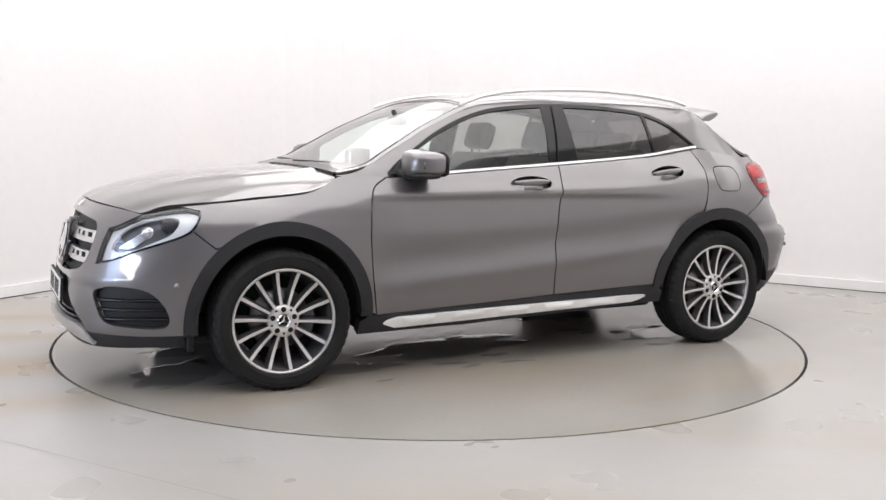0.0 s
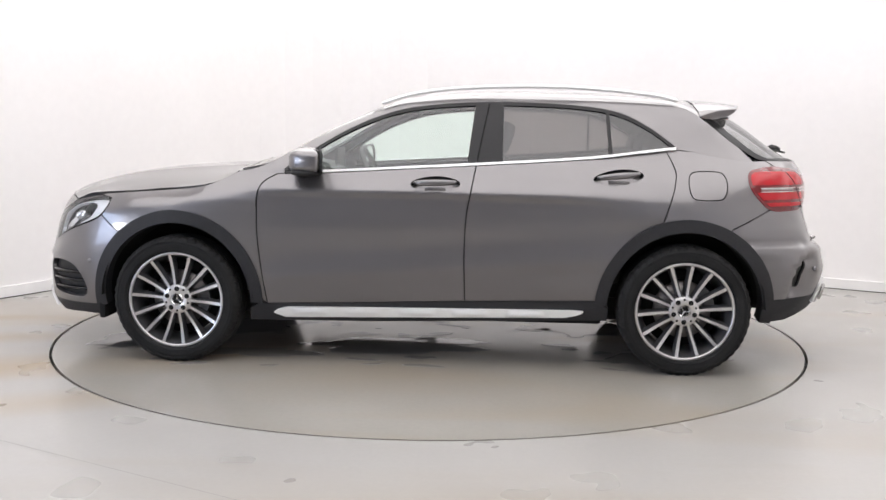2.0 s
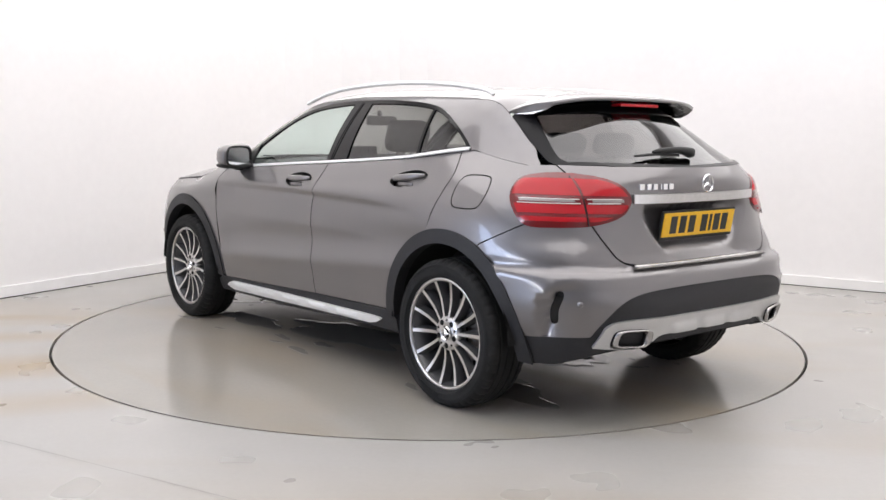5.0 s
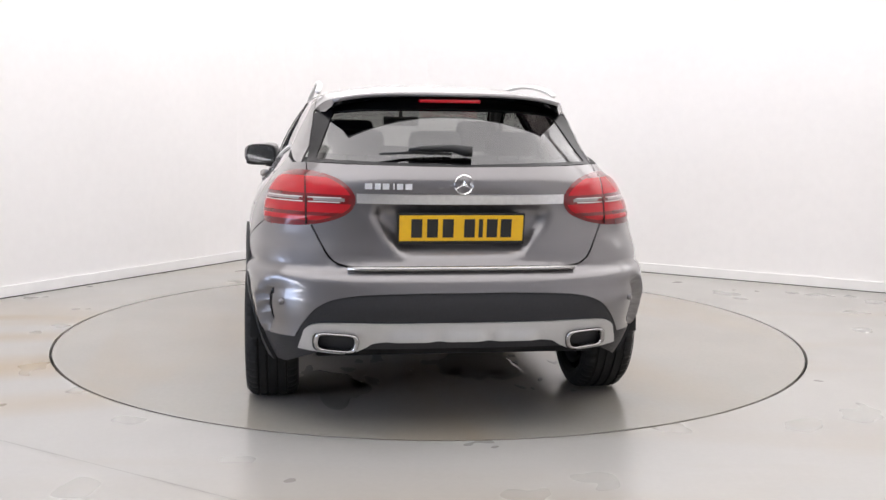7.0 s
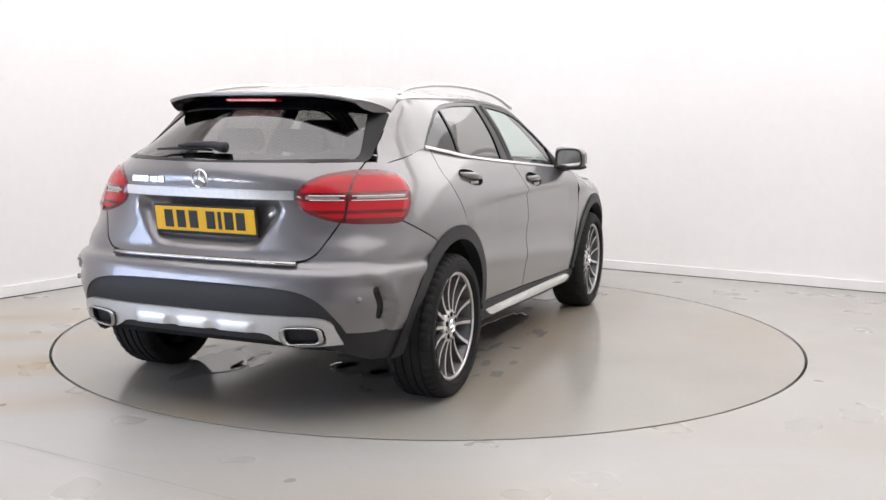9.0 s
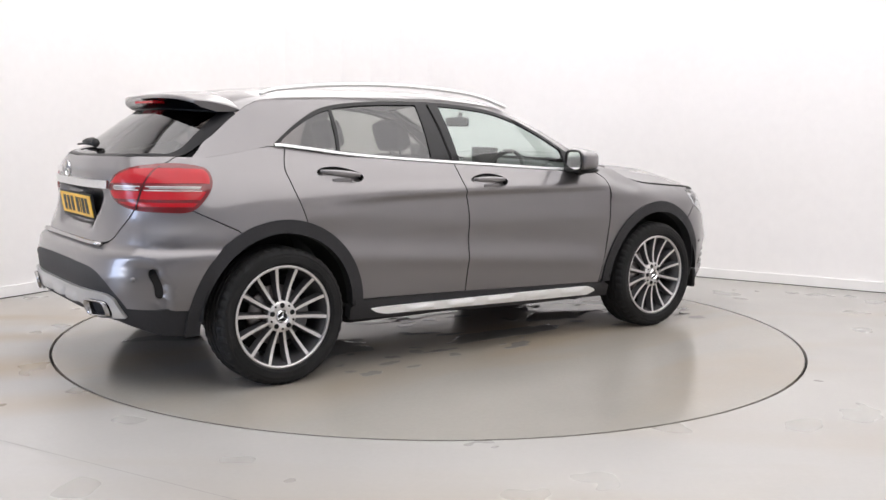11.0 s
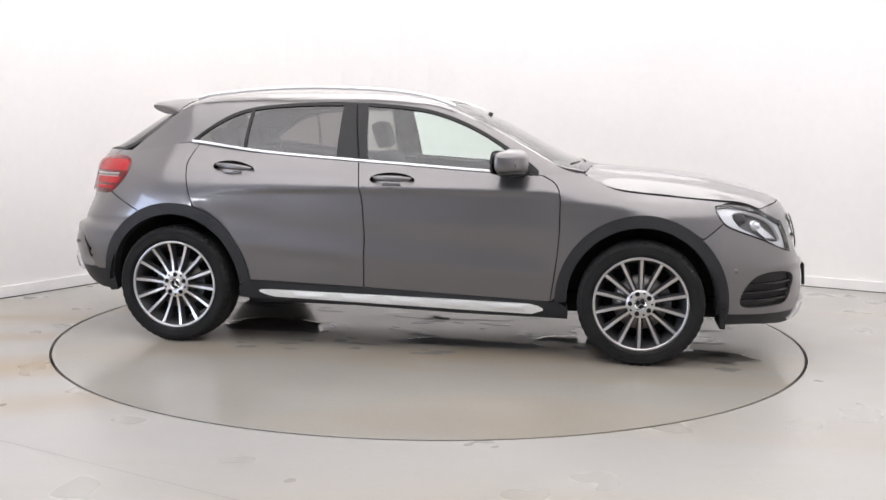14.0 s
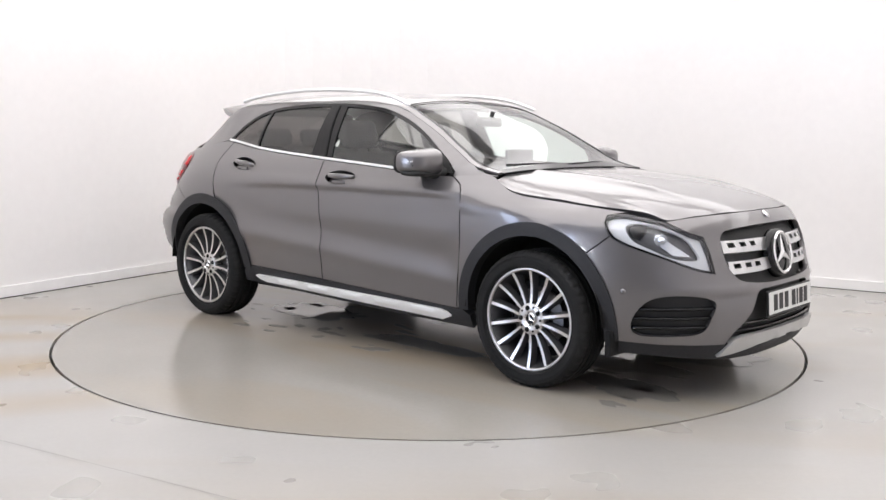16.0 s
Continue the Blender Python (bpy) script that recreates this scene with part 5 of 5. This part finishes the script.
# spoiler
bm = bmesh.new()
rows = []
for n_ in range(29):
    q = 1 + 2 * n_ / 28
    base = Vector(over(-1.437, q))
    s0 = (2 - q)                      # 1 on the left side, -1 on the right
    k = abs(s0)
    tip = Vector((-1.712 + 0.075 * k ** 3, 0.515 * s0, 1.418 - 0.030 * k ** 4))
    row = []
    for s in (0, 0.3, 0.6, 0.85, 1.0):
        p_ = base.lerp(tip, s)
        p_.z += 0.003 + 0.010 * math.sin(math.pi * s)
        row.append(bm.verts.new(p_))
    for s, dz in ((1.0, 0.012), (0.85, 0.024), (0.5, 0.030), (0.1, 0.012)):
        p_ = base.lerp(tip, s)
        row.append(bm.verts.new((p_.x, p_.y * 0.985, p_.z - dz)))
    rows.append(row)
for a, b in zip(rows, rows[1:]):
    for i in range(8):
        f = bm.faces.new((a[i], b[i], b[i + 1], a[i + 1]))
        f.material_index = 0 if i < 5 else 1
for r_ in (rows[0], rows[-1]):
    bm.faces.new(r_)
bmesh.ops.recalc_face_normals(bm, faces=bm.faces)
sp = part("roof_spoiler", bm, [PAINT, BLACK_TRIM], car, "grey roof spoiler with black underside", smooth=False)
for f in sp.data.polygons:
    f.use_smooth = f.material_index == 0 and len(f.vertices) == 4
bm = bmesh.new()
box(bm, -1.712, -1.65, -0.135, 0.135, 1.380, 1.394, 0.003)
part("high_brake_lamp", bm, LAMP_RED, sp, "red high brake lamp", smooth=False)
# rear wiper
bm = bmesh.new()
hub = Vector(over(-1.955, 2.05)) + Vector((-0.025, 0, 0.012))
tube(bm, [hub + Vector((0, -0.025, 0)), hub, hub + Vector((0.01, 0.06, 0.012)), hub + Vector((0.012, 0.17, 0.010)), hub + Vector((0.012, 0.24, 0.004))], [0.022, 0.024, 0.016, 0.012, 0.008], 8, 0.8)
rw = part("rear_wiper", bm, BLACK_MATT, car, "black rear wiper")
bm = bmesh.new()
tube(bm, [hub + Vector((0.012, 0.06, -0.012)), hub + Vector((0.016, 0.2, -0.006)), hub + Vector((0.018, 0.36, -0.014))], [0.007, 0.008, 0.005], 6)
part("blade", bm, BLACK_MATT, rw)
# roof rails
for s_ in (1, -1):
    bm = bmesh.new()
    line = bend([(0.275, 1.405), (0.20, 1.432), (0.10, 1.460), (-0.064, 1.486), (-0.311, 1.503), (-0.623, 1.508), (-0.938, 1.494), (-1.193, 1.467), (-1.27, 1.452), (-1.32, 1.436)], 4)
    pts = [(x, s_ * (glide(GX, CANT_Y, x) - 0.012), z - 0.006) for x, z in line]
    tube(bm, pts, [0.004 if i in (0, len(pts) - 1) else 0.011 for i in range(len(pts))], 10, 1.25)
    part("roof_rail", bm, RAIL, car, "satin silver roof rail")

# ---- door mirrors ----
for s_ in (1, -1):
    bm = bmesh.new()
    bmesh.ops.create_uvsphere(bm, u_segments=28, v_segments=16, radius=1)
    for v in bm.verts:
        x, y, z = v.co
        p_ = lambda c, e: math.copysign(abs(c) ** e, c)
        x, y, z = p_(x, 0.62), p_(y, 0.42), p_(z, 0.5)
        x = x * (0.100 if x > 0 else 0.055) - (0.022 * y if x < 0 else 0.0)
        if z < 0:
            z *= 0.9
        v.co = (0.612 + x + 0.015 * (1 - abs(y)), s_ * (0.910 + y * 0.108 - 0.25 * max(0.0, x)), 1.088 + z * (0.070 - 0.012 * y))
    if s_ < 0:
        bmesh.ops.reverse_faces(bm, faces=bm.faces)
    mir = part("door_mirror", bm, PAINT, car, "grey painted door mirror with indicator strip")
    bm = bmesh.new()
    bmesh.ops.create_uvsphere(bm, u_segments=24, v_segments=10, radius=1)
    for v in bm.verts:
        x, y, z = v.co
        p_ = lambda c, e: math.copysign(abs(c) ** e, c)
        v.co = (0.616 + p_(x, 0.7) * (0.096 if x > 0 else 0.058), s_ * (0.900 + p_(y, 0.55) * 0.110), 1.034 + z * 0.020)
    if s_ < 0:
        bmesh.ops.reverse_faces(bm, faces=bm.faces)
    part("lower_shell", bm, BLACK_MATT, mir)
    bm = bmesh.new()
    tube(bm, [(0.66, s_ * 0.88, 1.026), (0.67, s_ * 0.83, 1.024), (0.68, s_ * 0.775, 1.035)], [0.022, 0.026, 0.035], 10, 1.5)
    part("mirror_foot", bm, BLACK_MATT, mir)
    for z in (1.096, 1.074):
        bm = bmesh.new()
        tube(bm, [(0.712 - 0.10 * (y - 0.83) - 3.2 * (y - 0.90) ** 2 * (1 if y > 0.90 else 0), s_ * y, z) for y in (0.84, 0.88, 0.92, 0.96, 0.985, 1.0)], 0.0055, 6)
        part("indicator_strip", bm, BLACK_TRIM if z < 1.08 else LAMP_WHITE, mir)
    bm = bmesh.new()
    pts = ring([(0.825, 1.03), (0.815, 1.09), (0.83, 1.138), (0.90, 1.148), (0.98, 1.142), (1.002, 1.10), (0.995, 1.045), (0.92, 1.03)], 4)
    bm.faces.new([bm.verts.new((0.560 - 0.22 * (y - 0.91), s_ * (0.91 + (y - 0.91) * 0.93), z)) for y, z in pts])
    part("mirror_glass", bm, CHROME, mir, "mirror glass", smooth=False)
    bm = bmesh.new()
    rim = [(0.556 - 0.22 * (y - 0.91), s_ * (0.91 + (y - 0.91) * 0.95), z) for y, z in pts]
    tube(bm, rim + rim[:1], 0.007, 6, cap=False)
    part("mirror_rim", bm, BLACK_MATT, mir)
    # black corner piece that carries the mirror
tri = chain([(0.60, 1.045), (0.765, 1.035), (0.70, 1.10), (0.60, 1.165)])
sides("mirror_corner", car, BLACK_MATT, side_glass, tri, label="black mirror corner trim", off=0.002, depth=0.01, step=0.03, gap=0.0)


# ---- wheels: fourteen-spoke alloys ----
def wheel(name, m):
    root = new(name)
    root.parent = car
    root.matrix_local = m
    tagged(root, "fourteen-spoke machined alloy wheel with black tyre")
    # the wheel's outside looks along +y; its middle plane is y = 0
    R, w = 0.344, 0.1175
    prof = [(0.252, 0.088), (0.260, 0.105), (0.277, 0.1165), (0.300, 0.118), (0.318, 0.113), (0.332, 0.103), (0.339, 0.092)]
    tread = []
    for g in (0.062, 0.022, -0.022, -0.062):
        tread += [(R, g + 0.006), (R - 0.007, g + 0.004), (R - 0.007, g - 0.004), (R, g - 0.006)]
    prof2 = prof + [(R - 0.001, 0.08)] + tread + [(R - 0.001, -0.08)] + [(r, -y) for r, y in prof[::-1]]
    bm = bmesh.new()
    revolve(bm, prof2, 144)
    bmesh.ops.recalc_face_normals(bm, faces=bm.faces)
    # cuts across the tread's shoulders
    bm.verts.ensure_lookup_table()
    n = len(prof2)
    for i in range(0, 144, 3):
        for k, (r_, y_) in enumerate(prof2):
            if abs(y_) > 0.066 and r_ > 0.331:
                v = bm.verts[i * n + k]
                v.co.x *= 1 - 0.0042 / r_
                v.co.z *= 1 - 0.0042 / r_
    tyre_ = part("tyre", bm, RUBBER, root, "black tyre", smooth=False)
    for r_ in (0.270, 0.312):
        bm = bmesh.new()
        revolve(bm, [(r_, 0.1165), (r_ + 0.002, 0.1195), (r_ + 0.004, 0.1165)], 72)
        part("sidewall_rib", bm, RUBBER, tyre_)
    for k in range(16):
        a = (0.35 if k < 8 else 3.5) + 0.085 * (k % 8)
        bm = bmesh.new()
        box(bm, 0.279, 0.297, 0.1165, 0.1192, -0.0085, 0.0085, m=Matrix.Rotation(a, 4, "Y"))
        part("sidewall_mark", bm, RUBBER, tyre_, smooth=False)
    bm = bmesh.new()
    revolve(bm, [(0.258, 0.102), (0.262, 0.094), (0.258, 0.086), (0.247, 0.086), (0.242, 0.095), (0.247, 0.103)], 72, closed=True)
    bmesh.ops.recalc_face_normals(bm, faces=bm.faces)
    rim = part("rim", bm, RIM_FACE, root, "machined alloy rim edge")
    bm = bmesh.new()
    revolve(bm, [(0.249, 0.092), (0.236, 0.07), (0.222, 0.02), (0.205, -0.05), (0.225, -0.10)], 56)
    part("barrel", bm, RIM_DARK, rim)
    # added black disc, with the dark barrel, puts shade between the spokes
    bm = bmesh.new()
    revolve(bm, [(0.0005, -0.03), (0.2, -0.03), (0.206, -0.045)], 40)
    part("spoke_gap_shade", bm, GAP, rim)
    for k in range(14):
        a = 2 * math.pi * k / 14
        bm = bmesh.new()
        t = Matrix.Rotation(a, 4, "Y")
        n = 7
        L = []
        for i in range(n):
            s = i / (n - 1)
            r = 0.060 + (0.247 - 0.060) * s
            y = 0.082 - 0.012 * math.sin(math.pi * s) + 0.010 * s
            wd = 0.0064 + 0.0022 * s
            L.append([bm.verts.new(t @ Vector((r, yy, zz))) for yy, zz in ((y, -wd), (y, wd), (y - 0.030 - 0.012 * s, wd * 2.3), (y - 0.030 - 0.012 * s, -wd * 2.3))])
        for p_, q_ in zip(L, L[1:]):
            for j in range(4):
                f = bm.faces.new((p_[j], p_[(j + 1) % 4], q_[(j + 1) % 4], q_[j]))
                f.material_index = 0 if j == 0 else 1
        bmesh.ops.recalc_face_normals(bm, faces=bm.faces)
        part("spoke", bm, [RIM_FACE, RIM_DARK], rim, smooth=False)
    bm = bmesh.new()
    revolve(bm, [(0.0005, 0.080), (0.034, 0.080), (0.038, 0.084), (0.074, 0.081), (0.080, 0.074), (0.080, 0.03)], 40)
    bmesh.ops.recalc_face_normals(bm, faces=bm.faces)
    hub = part("hub", bm, RIM_FACE, root, "alloy hub with five bolt holes")
    # flat black discs on the hub face colour in the shade of holes and dimples
    for k in range(5):
        a = 2 * math.pi * k / 5 + math.pi / 14
        bm = bmesh.new()
        revolve(bm, [(0.0005, 0.0850), (0.0125, 0.0850), (0.0135, 0.082)], 16, centre=(0.056 * math.cos(a), 0, 0.056 * math.sin(a)))
        part("bolt_hole_shade", bm, GAP, hub)
        a += math.pi / 5
        bm = bmesh.new()
        revolve(bm, [(0.0005, 0.0848), (0.0055, 0.0848), (0.006, 0.082)], 12, centre=(0.062 * math.cos(a), 0, 0.062 * math.sin(a)))
        part("hub_dimple_shade", bm, GAP, hub)
    bm = bmesh.new()
    revolve(bm, [(0.0005, 0.086), (0.024, 0.0855)], 28)
    part("cap_field", bm, BLACK_TRIM, hub)
    badge(0.0345, 0.010, CHROME, hub, Matrix.Translation((0, 0.086, 0)))
    bm = bmesh.new()
    revolve(bm, [(0.07, 0.010), (0.150, 0.012), (0.152, 0.0), (0.150, -0.012), (0.07, -0.014)], 48)
    bmesh.ops.recalc_face_normals(bm, faces=bm.faces)
    dsc = part("brake_disc", bm, DISC, root, "steel brake disc")
    bm = bmesh.new()
    a0 = math.pi * 0.9
    for i in range(6):
        t = Matrix.Rotation(a0 + i * 0.13, 4, "Y")
        box(bm, 0.105, 0.166, -0.02, 0.035, -0.014, 0.014, m=t)
    part("brake_caliper", bm, RIM_DARK, dsc, smooth=False)
    return root


first = wheel("wheel", pose(HUB_X, 0.786, HUB_Z, 0, -5.14, 0))
for m_ in (pose(-HUB_X, 0.786, HUB_Z, 0, 30.86, 0), pose(HUB_X, -0.786, HUB_Z, 0, 12.86, 180), pose(-HUB_X, -0.786, HUB_Z, 0, -5.14, 180)):
    copy_thing(first, m_)

# ---- inner shell, wheel wells and underside ----
for m_ in (False, True):
    shell = chain([(x, glide(GX, BELT_Z, x) - 0.005) for x in [-1.25 + 0.1 * i for i in range(21)]], [(0.86, 0.98), (0.87, 0.27)], [(-0.88, 0.27), (-0.93, 0.50), (-1.03, 0.70), (-1.20, 0.80)])
    sheet("door_lining", car, BLACK_MATT, body, shell, label="black inner door lining", off=-0.055, depth=0, gap=0, mirror=m_)
    for front in (True, False):
        cx = HUB_X if front else -HUB_X
        bm = bmesh.new()
        prev = None
        for i in range(25):
            a = radians(2 + 176 * i / 24)
            x, z = cx + 0.415 * math.cos(a), HUB_Z + 0.415 * math.sin(a)
            s_ = -1 if m_ else 1
            cur = [bm.verts.new((x, s_ * y, z)) for y in (0.875, 0.56)]
            if prev:
                bm.faces.new((prev[0], prev[1], cur[1], cur[0]))
            prev = cur
        back_ = [v for v in bm.verts if abs(v.co.y) < 0.6]
        bm.faces.new(back_)
        part("wheel_well_liner", bm, GAP, car, "black wheel well liner", smooth=False)
bm = bmesh.new()
box(bm, -1.55, 2.02, -0.55, 0.55, 0.22, 0.34, 0.03)
box(bm, -2.0, -1.50, -0.60, 0.60, 0.315, 0.44, 0.02)
box(bm, -0.93, 0.93, -0.78, 0.78, 0.24, 0.32, 0.02)
box(bm, -1.96, -1.75, -0.45, 0.45, 0.36, 0.98, 0.03)
box(bm, 1.70, 2.00, -0.42, 0.42, 0.30, 0.78, 0.03)
box(bm, 0.80, 1.75, -0.55, 0.55, 0.34, 0.92, 0.03)
for y in (-0.70, 0.70):
    box(bm, 1.768, 1.80, y - 0.15, y + 0.12, 0.215, 0.34, 0.008)
part("underbody", bm, GAP, car, "black underbody and bulkheads", smooth=False)

# ---- inside ----
bm = bmesh.new()
panel(bm, over, chain([(-1.42 + 1.6 * i / 20, 1.03) for i in range(21)], [(0.18, 2.0), (0.18, 2.97)], [(0.18 - 1.6 * i / 20, 2.97) for i in range(1, 21)], [(-1.42, 2.0)]), wide=QW, off=-0.030, depth=0, step=0.08)
part("headlining", bm, HEADLINER, car, "pale grey headlining", smooth=False)
bm = bmesh.new()
tube(bm, [(0.80, y, 0.975 - 0.06 * (y / 0.72) ** 4) for y in [-0.72 + 0.09 * i for i in range(17)]], 0.10, 12, 1.5)
box(bm, 0.60, 0.95, -0.72, 0.72, 0.55, 0.98, 0.04)
box(bm, 0.55, 0.70, 0.20, 0.52, 0.94, 1.05, 0.03)
box(bm, 0.60, 0.62, -0.13, 0.13, 1.03, 1.15, 0.008)
part("dashboard", bm, BLACK_MATT, car, "black dashboard with upright screen", smooth=False)
bm = bmesh.new()
prof = [(0.185 + 0.014 * math.cos(a), 0.016 * math.sin(a)) for a in (2 * math.pi * k / 10 for k in range(10))]
revolve(bm, prof, 40, closed=True)
revolve(bm, [(0.0005, 0.02), (0.06, 0.015), (0.065, -0.02)], 24)
for k in range(3):
    box(bm, 0.05, 0.185, -0.008, 0.008, -0.018, 0.018, 0.004, Matrix.Rotation(radians((180, 0, 90)[k]), 4, "Y"))
bmesh.ops.transform(bm, matrix=Matrix.Translation((0.45, -0.37, 0.965)) @ pose(0, 0, 0, 0, 0, 90) @ pose(0, 0, 0, 24), verts=bm.verts)
part("steering_wheel", bm, BLACK_MATT, car, "black three-spoke steering wheel", smooth=False)


def seat(x, y, wide_, name, label):
    bm = bmesh.new()
    box(bm, x - 0.05, x + 0.45, y - wide_ / 2, y + wide_ / 2, 0.42, 0.60, 0.06)
    st = part(name, bm, LEATHER, car, label)
    bm = bmesh.new()
    box(bm, -0.07, 0.07, -wide_ / 2, wide_ / 2, 0, 0.60, 0.065, Matrix.Translation((x - 0.02, y, 0.55)) @ pose(0, 0, 0, 0, -20, 0))
    part("backrest", bm, LEATHER, st)
    bm = bmesh.new()
    heads = (0,) if wide_ < 0.8 else (-0.38, 0.0, 0.38)
    for h in heads:
        box(bm, -0.05, 0.05, h - 0.13, h + 0.13, 0.62, 0.80 if wide_ < 0.8 else 0.74, 0.045, Matrix.Translation((x - 0.02, y, 0.55)) @ pose(0, 0, 0, 0, -18, 0))
        for k in (-0.05, 0.05):
            tube(bm, [Matrix.Translation((x - 0.02, y, 0.55)) @ pose(0, 0, 0, 0, -18, 0) @ Vector((0, h + k, zz)) for zz in (0.54, 0.66)], 0.007, 6)
    part("headrest", bm, LEATHER, st)


seat(-0.15, -0.37, 0.50, "front_seat", "black cloth front seat")
seat(-0.15, 0.37, 0.50, "front_seat", "black cloth front seat")
seat(-1.00, 0.0, 1.22, "rear_bench", "black cloth rear bench with headrests")
bm = bmesh.new()
box(bm, 0.36, 0.385, -0.115, 0.115, 1.285, 1.345, 0.012)
tube(bm, [(0.385, 0, 1.33), (0.40, 0, 1.375)], 0.014, 8)
part("inside_mirror", bm, BLACK_MATT, car, "black inside mirror")


# ---- motion: car and table turn together ----
def motions():
    rows = [(t, pose(0, 0, 0, 0, 0, deg)) for t, deg in TURN]
    walk(table, rows)
    walk(car, [(t, m @ pose(ON_TABLE[0], ON_TABLE[1], 0)) for t, m in rows])


motions()
